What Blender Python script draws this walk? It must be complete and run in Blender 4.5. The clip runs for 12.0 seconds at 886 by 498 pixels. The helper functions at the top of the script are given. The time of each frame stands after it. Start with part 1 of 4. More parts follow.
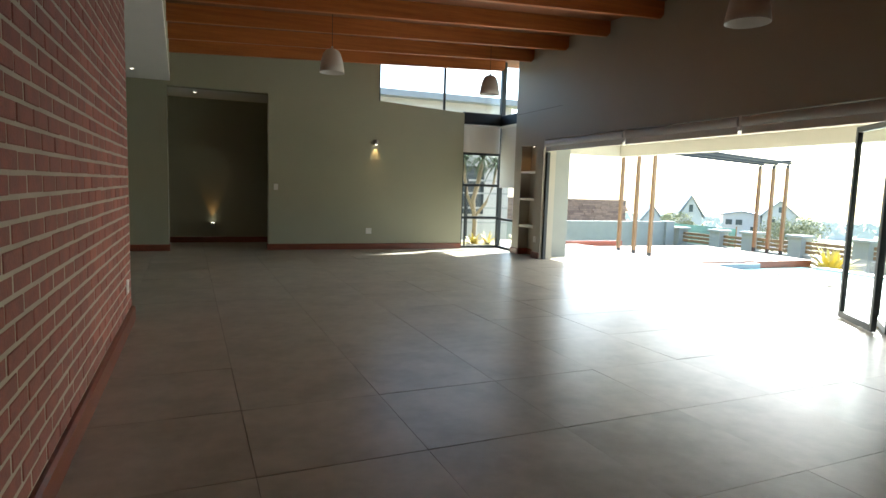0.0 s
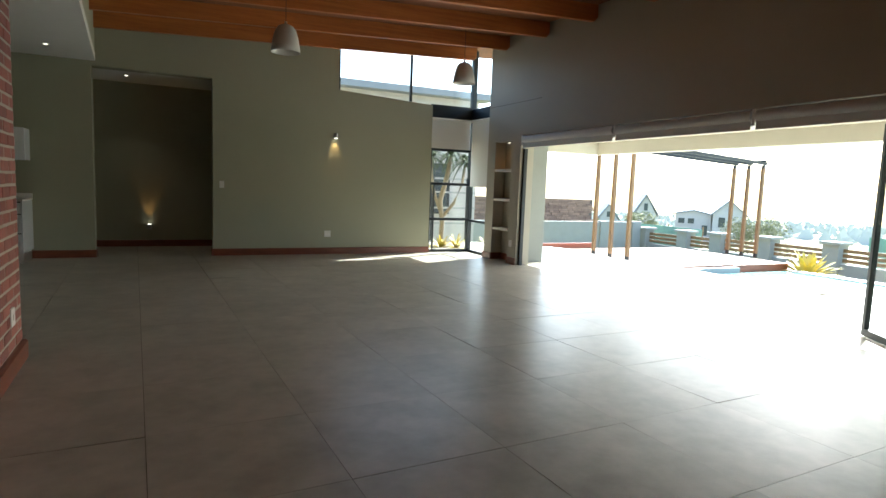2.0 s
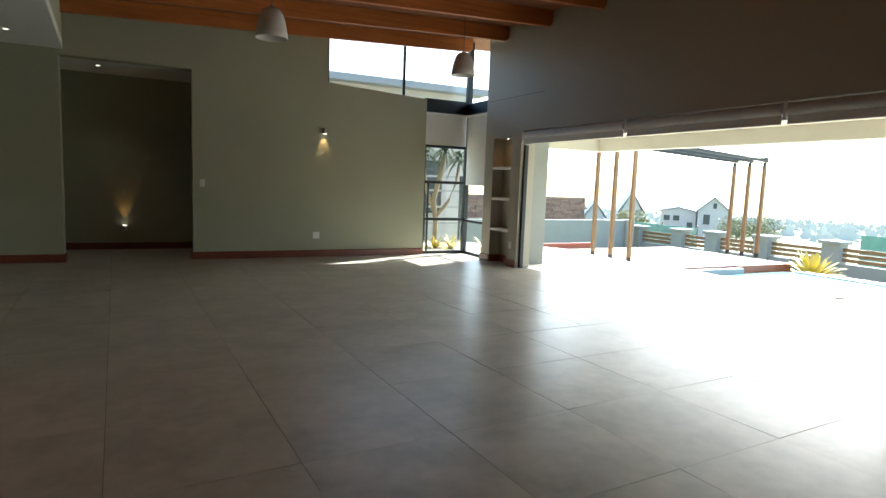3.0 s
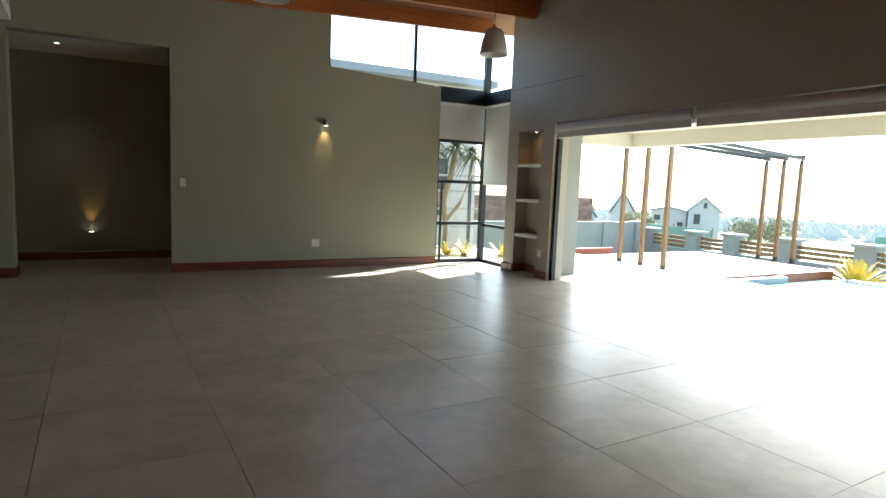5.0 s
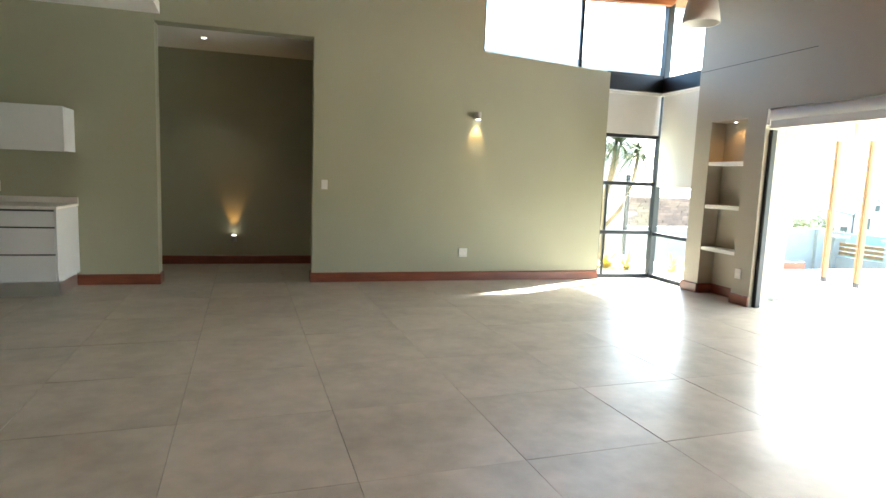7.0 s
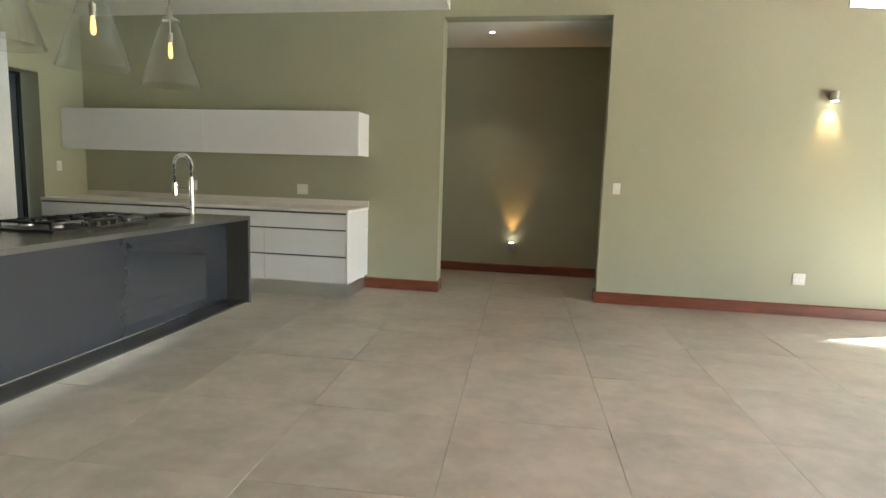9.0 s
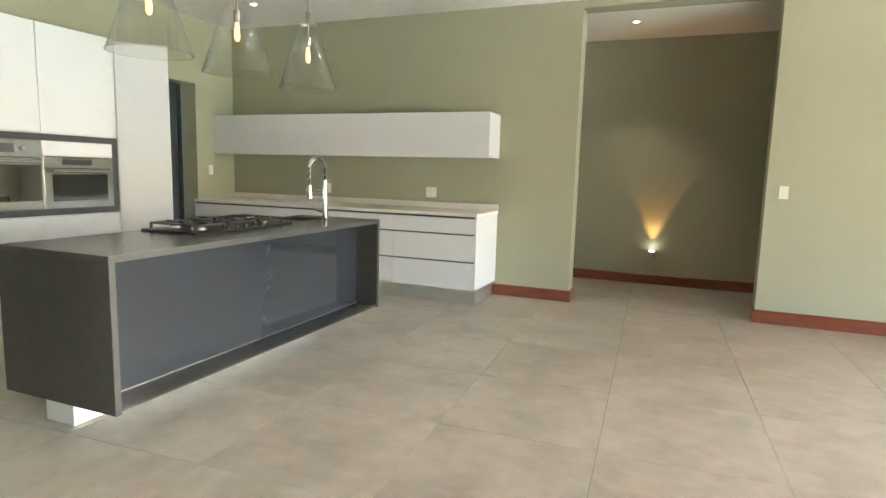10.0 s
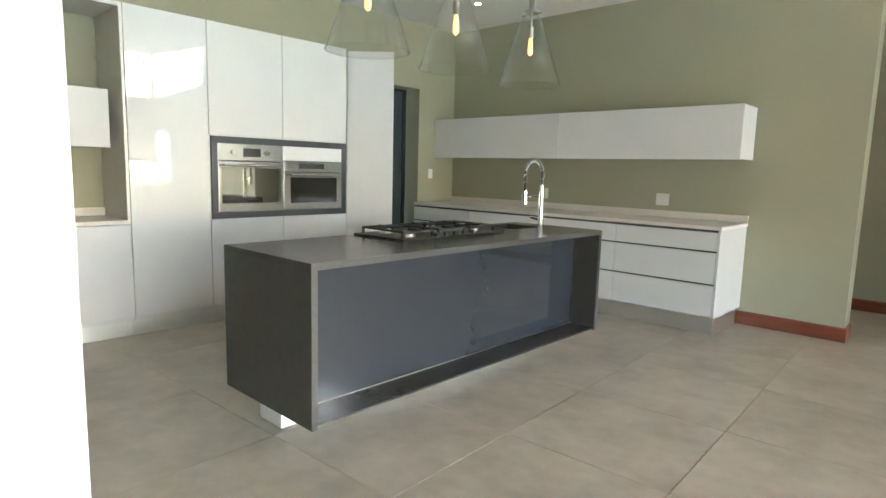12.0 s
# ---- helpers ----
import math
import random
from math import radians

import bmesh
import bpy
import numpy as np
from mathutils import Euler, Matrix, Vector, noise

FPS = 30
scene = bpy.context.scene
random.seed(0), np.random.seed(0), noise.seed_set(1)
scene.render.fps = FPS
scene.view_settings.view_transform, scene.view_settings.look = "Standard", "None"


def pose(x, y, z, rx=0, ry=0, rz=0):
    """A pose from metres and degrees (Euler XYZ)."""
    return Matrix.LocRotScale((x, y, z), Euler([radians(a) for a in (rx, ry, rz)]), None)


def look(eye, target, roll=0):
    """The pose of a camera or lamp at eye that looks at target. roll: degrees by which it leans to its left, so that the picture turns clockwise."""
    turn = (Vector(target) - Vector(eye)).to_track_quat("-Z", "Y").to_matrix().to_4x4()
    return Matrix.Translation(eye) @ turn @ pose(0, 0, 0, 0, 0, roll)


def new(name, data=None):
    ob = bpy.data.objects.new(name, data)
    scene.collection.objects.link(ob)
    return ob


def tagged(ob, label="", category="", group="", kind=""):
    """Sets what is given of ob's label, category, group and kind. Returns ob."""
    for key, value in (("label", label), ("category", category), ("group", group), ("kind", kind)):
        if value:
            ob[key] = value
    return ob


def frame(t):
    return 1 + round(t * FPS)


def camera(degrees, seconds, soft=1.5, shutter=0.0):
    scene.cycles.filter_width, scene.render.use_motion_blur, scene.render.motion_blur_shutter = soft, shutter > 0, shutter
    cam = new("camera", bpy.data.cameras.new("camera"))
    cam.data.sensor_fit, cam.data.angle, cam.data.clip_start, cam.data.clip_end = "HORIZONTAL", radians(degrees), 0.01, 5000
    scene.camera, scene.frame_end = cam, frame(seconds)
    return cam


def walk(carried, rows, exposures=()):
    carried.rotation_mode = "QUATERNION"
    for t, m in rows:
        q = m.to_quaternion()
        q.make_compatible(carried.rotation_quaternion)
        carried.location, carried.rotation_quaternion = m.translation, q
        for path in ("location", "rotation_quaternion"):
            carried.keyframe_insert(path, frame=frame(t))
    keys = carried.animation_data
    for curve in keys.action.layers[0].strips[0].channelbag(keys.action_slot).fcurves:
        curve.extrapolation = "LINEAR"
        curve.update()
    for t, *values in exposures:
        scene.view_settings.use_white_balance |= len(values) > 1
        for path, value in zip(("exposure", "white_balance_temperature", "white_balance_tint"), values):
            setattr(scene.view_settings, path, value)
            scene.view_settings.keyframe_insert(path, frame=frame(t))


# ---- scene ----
cam = camera(74.4, 12.0)
PATH = [
    (0, (0.364, 0.983, 1.305), (1.078, 2.839, 1.095), 1.8),
    (0.5, (0.424, 1.204, 1.31), (1.147, 3.057, 1.099), 2.0),
    (1, (0.449, 1.445, 1.305), (1.202, 3.286, 1.093), 2.2),
    (1.5, (0.49, 1.7, 1.319), (1.3, 3.516, 1.108), 2.1),
    (2, (0.553, 2.005, 1.328), (1.403, 3.803, 1.114), 2.2),
    (2.5, (0.604, 2.283, 1.345), (1.475, 4.07, 1.126), 2.2),
    (4.5, (0.697, 3.684, 1.337), (1.651, 5.428, 1.116), 2.2),
    (5, (0.768, 3.995, 1.33), (1.706, 5.747, 1.108), 2.2),
    (5.5, (0.766, 4.321, 1.352), (1.673, 6.088, 1.123), 2.3),
    (6, (0.797, 4.673, 1.341), (1.632, 6.476, 1.11), 2.3),
    (6.5, (0.799, 4.97, 1.322), (1.503, 6.828, 1.09), 2.2),
    (7, (0.776, 5.28, 1.348), (1.334, 7.186, 1.107), 2.2),
    (7.5, (0.717, 5.582, 1.338), (1.081, 7.533, 1.092), 2.1),
    (9.5, (0.655, 6.44, 1.328), (0.094, 8.341, 1.063), 1.6),
    (10, (0.544, 6.55, 1.327), (-0.205, 8.385, 1.063), 1.5),
    (10.5, (0.47, 6.664, 1.317), (-0.467, 8.411, 1.053), 1.6),
    (11, (0.437, 6.761, 1.308), (-0.692, 8.391, 1.041), 1.5),
    (11.5, (0.373, 6.844, 1.306), (-0.881, 8.379, 1.039), 1.5),
    (12, (0.278, 6.945, 1.32), (-1.076, 8.391, 1.052), 1.5),
]
walk(cam, [(t, look(eye, target, roll)) for t, eye, target, roll in PATH],
     exposures=[(0, 3.0, 5850, 3), (2.5, 2.8, 5800, 2), (4.5, 2.75, 5800, 3), (5.5, 3.2, 5850, 3), (6.5, 4.15, 5900, 4),
                (7.5, 4.7, 5880, 4), (9.5, 5.45, 5980, 5), (10.2, 5.85, 5790, 5), (11, 5.92, 5600, 5), (12, 5.5, 5580, 5)])

# ---- world, sun, large lights ----
SUN_TO = Vector((0.721, 0.315, 0.616))
world = bpy.data.worlds.new("sky")
scene.world = world
world.use_nodes = True
wn = world.node_tree
sky = wn.nodes.new("ShaderNodeTexSky")
sky.sky_type, sky.sun_disc = "NISHITA", False
sky.sun_elevation = math.asin(SUN_TO.z)
sky.sun_rotation = math.atan2(SUN_TO.x, SUN_TO.y)
sky.dust_density = 2.5
wn.links.new(sky.outputs[0], wn.nodes["Background"].inputs[0])
wn.nodes["Background"].inputs[1].default_value = 0.12
sun_data = bpy.data.lights.new("sun", "SUN")
sun_data.energy, sun_data.angle, sun_data.color = 4.0, radians(0.5), (1.0, 0.95, 0.87)
sun = new("sun", sun_data)
sun.matrix_world = look(SUN_TO * 40, (0, 0, 0))


def lamp(name, kind, at, target, watts, colour, size=0.05, angle=60):
    d = bpy.data.lights.new(name, kind)
    d.energy, d.color = watts, colour
    if kind == "SPOT":
        d.spot_size, d.spot_blend, d.shadow_soft_size = radians(angle), 0.7, size
    elif kind == "POINT":
        d.shadow_soft_size = size
    ob = new(name, d)
    ob.matrix_world = look(at, target)
    return ob


# ---- materials ----
def mat(name, base, rough=0.5, metal=0.0, vary=0.12, scale=3.0, fine=40.0, bump=0.0, coat=0.0,
        stretch=(1, 1, 1), second=None, per_piece=0.0, emit=None, detail=6, spec=0.5, soft=False):
    """A surface with cloudy and fine variation, optional second colour and relief."""
    m = bpy.data.materials.new(name)
    m.use_nodes = True
    nt = m.node_tree
    N, L = nt.nodes, nt.links
    b = N["Principled BSDF"]
    b.inputs["Roughness"].default_value, b.inputs["Metallic"].default_value = rough, metal
    b.inputs["Coat Weight"].default_value = coat
    b.inputs["Coat Roughness"].default_value = 0.05
    b.inputs["Specular IOR Level"].default_value = spec
    geo = N.new("ShaderNodeNewGeometry")
    mp = N.new("ShaderNodeMapping")
    mp.inputs["Scale"].default_value = stretch
    L.new(geo.outputs["Position"], mp.inputs["Vector"])
    src = mp.outputs[0]
    info = N.new("ShaderNodeObjectInfo")
    if per_piece:
        add = N.new("ShaderNodeVectorMath")
        add.operation = "MULTIPLY_ADD"
        L.new(info.outputs["Random"], add.inputs[0])
        add.inputs[1].default_value = (37, 53, 19)
        L.new(src, add.inputs[2])
        src = add.outputs[0]
    big, small = N.new("ShaderNodeTexNoise"), N.new("ShaderNodeTexNoise")
    big.inputs["Scale"].default_value, big.inputs["Detail"].default_value = scale, detail
    small.inputs["Scale"].default_value, small.inputs["Detail"].default_value = fine, 4
    L.new(src, big.inputs["Vector"])
    L.new(src, small.inputs["Vector"])
    mixn = N.new("ShaderNodeMix")
    mixn.inputs[0].default_value = 0.3
    L.new(big.outputs[0], mixn.inputs[2])
    L.new(small.outputs[0], mixn.inputs[3])
    val = mixn.outputs[0]
    if per_piece:
        ma = N.new("ShaderNodeMath")
        ma.operation = "MULTIPLY_ADD"
        L.new(info.outputs["Random"], ma.inputs[0])
        ma.inputs[1].default_value = per_piece
        L.new(val, ma.inputs[2])
        sb = N.new("ShaderNodeMath")
        sb.operation = "SUBTRACT"
        L.new(ma.outputs[0], sb.inputs[0])
        sb.inputs[1].default_value = per_piece / 2
        val = sb.outputs[0]
    ramp = N.new("ShaderNodeValToRGB")
    ramp.color_ramp.elements[0].position, ramp.color_ramp.elements[1].position = 0.3, 0.7
    if soft:
        ramp.color_ramp.interpolation = "EASE"
        ramp.color_ramp.elements[0].position, ramp.color_ramp.elements[1].position = 0.12, 0.88
    if second is None:
        lo = [c * (1 - vary) for c in base]
        hi = [min(1, c * (1 + vary)) for c in base]
    else:
        lo, hi = second, base
    ramp.color_ramp.elements[0].color, ramp.color_ramp.elements[1].color = (*lo, 1), (*hi, 1)
    L.new(val, ramp.inputs[0])
    L.new(ramp.outputs[0], b.inputs["Base Color"])
    rr = N.new("ShaderNodeMapRange")
    rr.inputs["To Min"].default_value, rr.inputs["To Max"].default_value = max(0.02, rough * 0.85), min(1, rough * 1.15)
    L.new(big.outputs[0], rr.inputs["Value"])
    L.new(rr.outputs[0], b.inputs["Roughness"])
    if bump:
        bp = N.new("ShaderNodeBump")
        bp.inputs["Strength"].default_value, bp.inputs["Distance"].default_value = bump, 0.004
        L.new(small.outputs[0], bp.inputs["Height"])
        L.new(bp.outputs[0], b.inputs["Normal"])
    if emit:
        b.inputs["Emission Color"].default_value = (*emit[:3], 1)
        b.inputs["Emission Strength"].default_value = emit[3]
    return m


def glass(name, gloss=0.06, tint=(0.96, 0.98, 0.97), fresnel=0.0):
    m = bpy.data.materials.new(name)
    m.use_nodes = True
    nt = m.node_tree
    N, L = nt.nodes, nt.links
    N.remove(N["Principled BSDF"])
    tr, gl, mx = N.new("ShaderNodeBsdfTransparent"), N.new("ShaderNodeBsdfGlossy"), N.new("ShaderNodeMixShader")
    tr.inputs[0].default_value = (*tint, 1)
    gl.inputs["Roughness"].default_value = 0.01
    mx.inputs[0].default_value = gloss
    if fresnel:
        fr = N.new("ShaderNodeLayerWeight")
        fr.inputs[0].default_value = fresnel
        L.new(fr.outputs["Facing"], mx.inputs[0])
    L.new(tr.outputs[0], mx.inputs[1])
    L.new(gl.outputs[0], mx.inputs[2])
    L.new(mx.outputs[0], N["Material Output"].inputs[0])
    return m


OLIVE = mat("olive wall paint", (0.35, 0.345, 0.245), 0.55, vary=0.04, scale=1.2, fine=160, bump=0.06)
TAUPE = mat("taupe wall paint", (0.385, 0.35, 0.28), 0.5, vary=0.04, scale=1.2, fine=160, bump=0.06)
WHITE_PAINT = mat("white ceiling paint", (0.78, 0.77, 0.73), 0.7, vary=0.02, fine=120, bump=0.04)
CREAM = mat("cream outdoor paint", (0.52, 0.49, 0.4), 0.6, vary=0.04, fine=90, bump=0.05)
GREY_OUT = mat("grey green outdoor plaster", (0.275, 0.285, 0.258), 0.8, vary=0.08, fine=70, bump=0.2)
TILE = mat("cement look floor tile", (0.52, 0.482, 0.405), 0.325, scale=2.6, fine=11, second=(0.285, 0.262, 0.213),
           per_piece=0.07, detail=8, soft=True, spec=0.24)
GROUT = mat("dark floor grout", (0.13, 0.12, 0.1), 0.85, vary=0.2)
PAVE = mat("pale patio tile", (0.52, 0.49, 0.43), 0.5, vary=0.1, scale=2, fine=20, per_piece=0.1)
PAVE_JOINT = mat("patio joint", (0.3, 0.28, 0.25), 0.9)
BRICK = mat("red clay brick", (0.31, 0.092, 0.066), 0.75, scale=9, fine=70, second=(0.17, 0.052, 0.04), bump=0.7, per_piece=0.35)
MORTAR = mat("grey mortar", (0.37, 0.315, 0.255), 0.9, vary=0.15, fine=90, bump=0.6)
SKIRT = mat("mahogany skirting", (0.17, 0.048, 0.024), 0.35, vary=0.3, scale=4, fine=30, stretch=(1, 1, 9), coat=0.15)
BEAM = mat("orange pine beam", (0.54, 0.19, 0.048), 0.42, scale=2.2, fine=18, second=(0.30, 0.085, 0.022), stretch=(0.35, 5, 9), bump=0.1)
BOARDS = mat("dark stained ceiling board", (0.20, 0.075, 0.03), 0.6, vary=0.3, scale=2, fine=14, stretch=(0.4, 6, 1))
BLACK = mat("black powder coated aluminium", (0.016, 0.019, 0.022), 0.4, vary=0.1, metal=0.2)
BLIND = mat("white blind fabric", (0.74, 0.74, 0.72), 0.85, vary=0.02, fine=300, bump=0.1)
BLIND_GREY = mat("grey blind cassette", (0.6, 0.59, 0.58), 0.5, vary=0.04)
GLOSS_WHITE = mat("gloss white lacquer", (0.70, 0.70, 0.715), 0.035, vary=0.01, coat=0.12)
QUARTZ = mat("charcoal quartz", (0.06, 0.059, 0.055), 0.22, vary=0.08, scale=30, fine=220)
QUARTZ_EDGE = mat("polished charcoal quartz edge", (0.06, 0.06, 0.058), 0.3, vary=0.15, scale=40)
BLUE = mat("midnight blue gloss panel", (0.030, 0.034, 0.043), 0.06, vary=0.05, coat=0.6)
STONE = mat("pale beige quartz worktop", (0.70, 0.66, 0.62), 0.3, vary=0.06, scale=60, fine=200)
STEEL = mat("brushed stainless steel", (0.42, 0.415, 0.4), 0.26, 1.0, vary=0.06, scale=3, fine=60, stretch=(1, 12, 60))
ALU = mat("brushed pale aluminium", (0.72, 0.72, 0.71), 0.38, 1.0, vary=0.05, scale=3, fine=60, stretch=(1, 12, 60))
CHROME = mat("chrome", (0.75, 0.75, 0.75), 0.07, 1.0, vary=0.02)
NICKEL = mat("satin nickel", (0.45, 0.43, 0.4), 0.35, 1.0, vary=0.05)
DARK_FRAME = mat("dark grey appliance frame", (0.055, 0.058, 0.065), 0.35, vary=0.08)
OVEN_GLASS = mat("mirror oven glass", (0.52, 0.51, 0.45), 0.03, 0.9, vary=0.03)
IRON = mat("black cast iron", (0.012, 0.012, 0.012), 0.5, vary=0.2, fine=150, bump=0.3)
PLASTIC = mat("white plastic", (0.72, 0.71, 0.67), 0.35, vary=0.02)
DARK_PLASTIC = mat("black plastic", (0.02, 0.02, 0.02), 0.4)
CONCRETE = mat("off white cast pendant shade", (0.60, 0.57, 0.52), 0.7, vary=0.05, scale=8, fine=80, bump=0.1)
PANE = glass("window pane", 0.05)
CLEAR = glass("clear pendant glass", 0.1, (0.97, 0.975, 0.97), fresnel=0.085)
FILAMENT = mat("glowing filament bulb", (0.8, 0.5, 0.2), 0.3, emit=(1, 0.45, 0.12, 0.09))
GLOW = mat("lit downlight lens", (1, 0.95, 0.85), 0.3, emit=(1, 0.86, 0.66, 0.9))
TIMBER = mat("golden balau post", (0.21, 0.125, 0.055), 0.5, vary=0.3, scale=5, fine=30, stretch=(6, 6, 0.6))
DECK = mat("red brown hardwood deck", (0.34, 0.2, 0.13), 0.6, vary=0.2, scale=5, fine=30, stretch=(1, 8, 8))
FASCIA = mat("oiled red hardwood", (0.24, 0.07, 0.035), 0.45, vary=0.25, scale=4, fine=30, stretch=(1, 1, 9))
GRASS = mat("dry lawn", (0.11, 0.15, 0.04), 0.9, scale=1.2, fine=60, second=(0.18, 0.16, 0.07), bump=0.6)
LEAF = mat("olive green leaf", (0.15, 0.155, 0.06), 0.9, vary=0.4, scale=3, per_piece=0.2)
LEAF_PALE = mat("grey green strap leaf", (0.06, 0.085, 0.035), 0.8, vary=0.3)
YELLOW = mat("golden yellow frond", (0.50, 0.40, 0.07), 0.5, vary=0.3)
BARK = mat("grey bark", (0.2, 0.16, 0.11), 0.9, vary=0.3, bump=0.8)
HOUSE = mat("pale house render", (0.45, 0.42, 0.4), 0.8, vary=0.06)
ROOF = mat("grey roof sheet", (0.22, 0.23, 0.24), 0.6, vary=0.1)
DARK_GLASS = mat("far window glass", (0.05, 0.06, 0.07), 0.1, vary=0.05)
STACK = mat("dry stacked brown stone", (0.30, 0.20, 0.14), 0.85, scale=6, fine=50, second=(0.17, 0.11, 0.08), bump=0.6, per_piece=0.4)
NET = mat("green shade net", (0.17, 0.30, 0.235), 0.8, vary=0.15, fine=200, bump=0.3)
WATER = mat("turquoise pool water", (0.24, 0.45, 0.44), 0.05, vary=0.1)
# distance haze is put into this pale, low-contrast grey
SCRUB = mat("far scrub paled for haze", (0.5, 0.5, 0.48), 0.9, scale=0.05, fine=0.6, second=(0.42, 0.42, 0.39))


# ---- mesh helpers ----
def box(lo, hi, bevel=0.0, into=None):
    bm = into if into is not None else bmesh.new()
    r = bmesh.ops.create_cube(bm, size=1.0)
    c = [(a + b) / 2 for a, b in zip(lo, hi)]
    s = [b - a for a, b in zip(lo, hi)]
    bmesh.ops.scale(bm, vec=s, verts=r["verts"])
    bmesh.ops.translate(bm, vec=c, verts=r["verts"])
    if bevel:
        es = {e for v in r["verts"] for e in v.link_edges}
        bmesh.ops.bevel(bm, geom=list(es), offset=bevel, segments=2, affect="EDGES", profile=0.5)
    return bm


def boxes(*pairs, bevel=0.0):
    bm = bmesh.new()
    for lo, hi in pairs:
        box(lo, hi, bevel, bm)
    return bm


def rod(p0, p1, r0, r1=None, seg=14, into=None):
    bm = into if into is not None else bmesh.new()
    p0, p1 = Vector(p0), Vector(p1)
    r1 = r0 if r1 is None else r1
    q = (p1 - p0).to_track_quat("Z", "Y").to_matrix().to_4x4()
    bmesh.ops.create_cone(bm, cap_ends=True, segments=seg, radius1=r0, radius2=r1, depth=(p1 - p0).length,
                          matrix=Matrix.Translation((p0 + p1) / 2) @ q)
    return bm


def lathe(profile, at, seg=32, into=None):
    """Spin (radius, height) points about a vertical axis."""
    bm = into if into is not None else bmesh.new()
    rings = []
    for r, h in profile:
        rings.append([bm.verts.new((at[0] + r * math.cos(2 * math.pi * i / seg), at[1] + r * math.sin(2 * math.pi * i / seg), at[2] + h)) for i in range(seg)])
    for a, b in zip(rings, rings[1:]):
        for i in range(seg):
            f = bm.faces.new((a[i], a[(i + 1) % seg], b[(i + 1) % seg], b[i]))
            f.smooth = True
    return bm


def tube(points, r, seg=8, into=None):
    bm = into if into is not None else bmesh.new()
    pts = [Vector(p) for p in points]
    rings = []
    for i, p in enumerate(pts):
        d = (pts[min(i + 1, len(pts) - 1)] - pts[max(i - 1, 0)]).normalized()
        up = Vector((0, 0, 1)) if abs(d.z) < 0.9 else Vector((1, 0, 0))
        u = d.cross(up).normalized()
        v = d.cross(u)
        rings.append([bm.verts.new(p + r * (math.cos(2 * math.pi * k / seg) * u + math.sin(2 * math.pi * k / seg) * v)) for k in range(seg)])
    for a, b in zip(rings, rings[1:]):
        for k in range(seg):
            f = bm.faces.new((a[k], a[(k + 1) % seg], b[(k + 1) % seg], b[k]))
            f.smooth = True
    bm.faces.new(rings[0])
    bm.faces.new(rings[-1])
    return bm


def prism(poly, axis, a, b, into=None):
    """Push a polygon of two coordinates along an axis from a to b."""
    bm = into if into is not None else bmesh.new()

    def at(p, v):
        q = list(p)
        q.insert("xyz".index(axis), v)
        return bm.verts.new(q)
    A, B = [at(p, a) for p in poly], [at(p, b) for p in poly]
    bm.faces.new(A)
    bm.faces.new(B)
    for i in range(len(poly)):
        j = (i + 1) % len(poly)
        bm.faces.new((A[i], A[j], B[j], B[i]))
    bmesh.ops.recalc_face_normals(bm, faces=bm.faces)
    return bm


ORIGIN = {}


def mesh_of(name, bm, material, origin=(0, 0, 0)):
    if any(origin):
        bmesh.ops.translate(bm, vec=[-c for c in origin], verts=bm.verts)
    bmesh.ops.recalc_face_normals(bm, faces=bm.faces)
    me = bpy.data.meshes.new(name)
    bm.to_mesh(me)
    bm.free()
    me.materials.append(material)
    return me


def part(name, bm, material, parent, label=""):
    o = ORIGIN.get(parent.name, (0, 0, 0))
    ob = new(name, mesh_of(name, bm, material, o))
    ob.parent = parent
    ORIGIN[ob.name] = o
    return tagged(ob, label)


def thing(name, at, label, category, group=""):
    ob = new(name)
    ob.location = at
    ORIGIN[ob.name] = tuple(at)
    return tagged(ob, label, category, group)


def solid(name, bm, material, label="", category="", group="", kind=""):
    return tagged(new(name, mesh_of(name, bm, material)), label, category, group, kind)


def setting(name, bm, material, label):
    return solid(name, bm, material, label, name.split("_")[0], kind="structure")


# ---- the large structure ----
YN, XE, XW = 12.615, 6.05, -4.9          # inner faces of the far, glazed and kitchen side walls
CEIL_L, SLOPE = 3.69, 0.047              # ceiling height at the bulkhead and its rise towards the glazing


def ceil_z(x, y=11.2):
    return CEIL_L + SLOPE * (x + 0.45) + 0.022 * (y - 11.2)


floor = setting("floor", box((-5.4, -2.0, -0.25), (6.4, 14.3, -0.006)), GROUT, "floor of large beige cement-look tiles with fine dark joints")

north = boxes(((XW - 0.25, YN, 0), (-0.5, YN + 0.22, 3.4)),
              ((-0.5, YN, 2.955), (1.235, YN + 0.22, 4.3)),
              ((1.235, YN, 0), (3.37, YN + 0.22, 4.3)))
prism([(3.37, 0), (5.235, 0), (5.235, 2.885), (3.37, 2.99)], "y", YN, YN + 0.22, north)
setting("wall_north", north, OLIVE, "olive painted plaster wall with a passage opening")
east = boxes(((XE, 11.52, 0), (XE + 0.27, 11.80, 4.6)),
             ((XE, 10.94, 2.17), (XE + 0.27, 11.52, 4.6)),
             ((XE + 0.22, 10.94, 0), (XE + 0.27, 11.52, 2.17)),
             ((XE, 10.66, 0), (XE + 0.27, 10.94, 4.6)),
             ((XE, 4.15, 2.25), (XE + 0.27, 10.66, 4.6)),
             ((XE, -2.0, 0), (XE + 0.27, 4.15, 4.6)))
setting("wall_east", east, TAUPE, "taupe painted wall over a wide folding door opening")
solid("wall_joint", box((XE - 0.0025, 10.1, 2.812), (XE, 11.79, 2.818)), DARK_PLASTIC, "fine dark movement joint in the taupe wall", "trim", kind="structure")
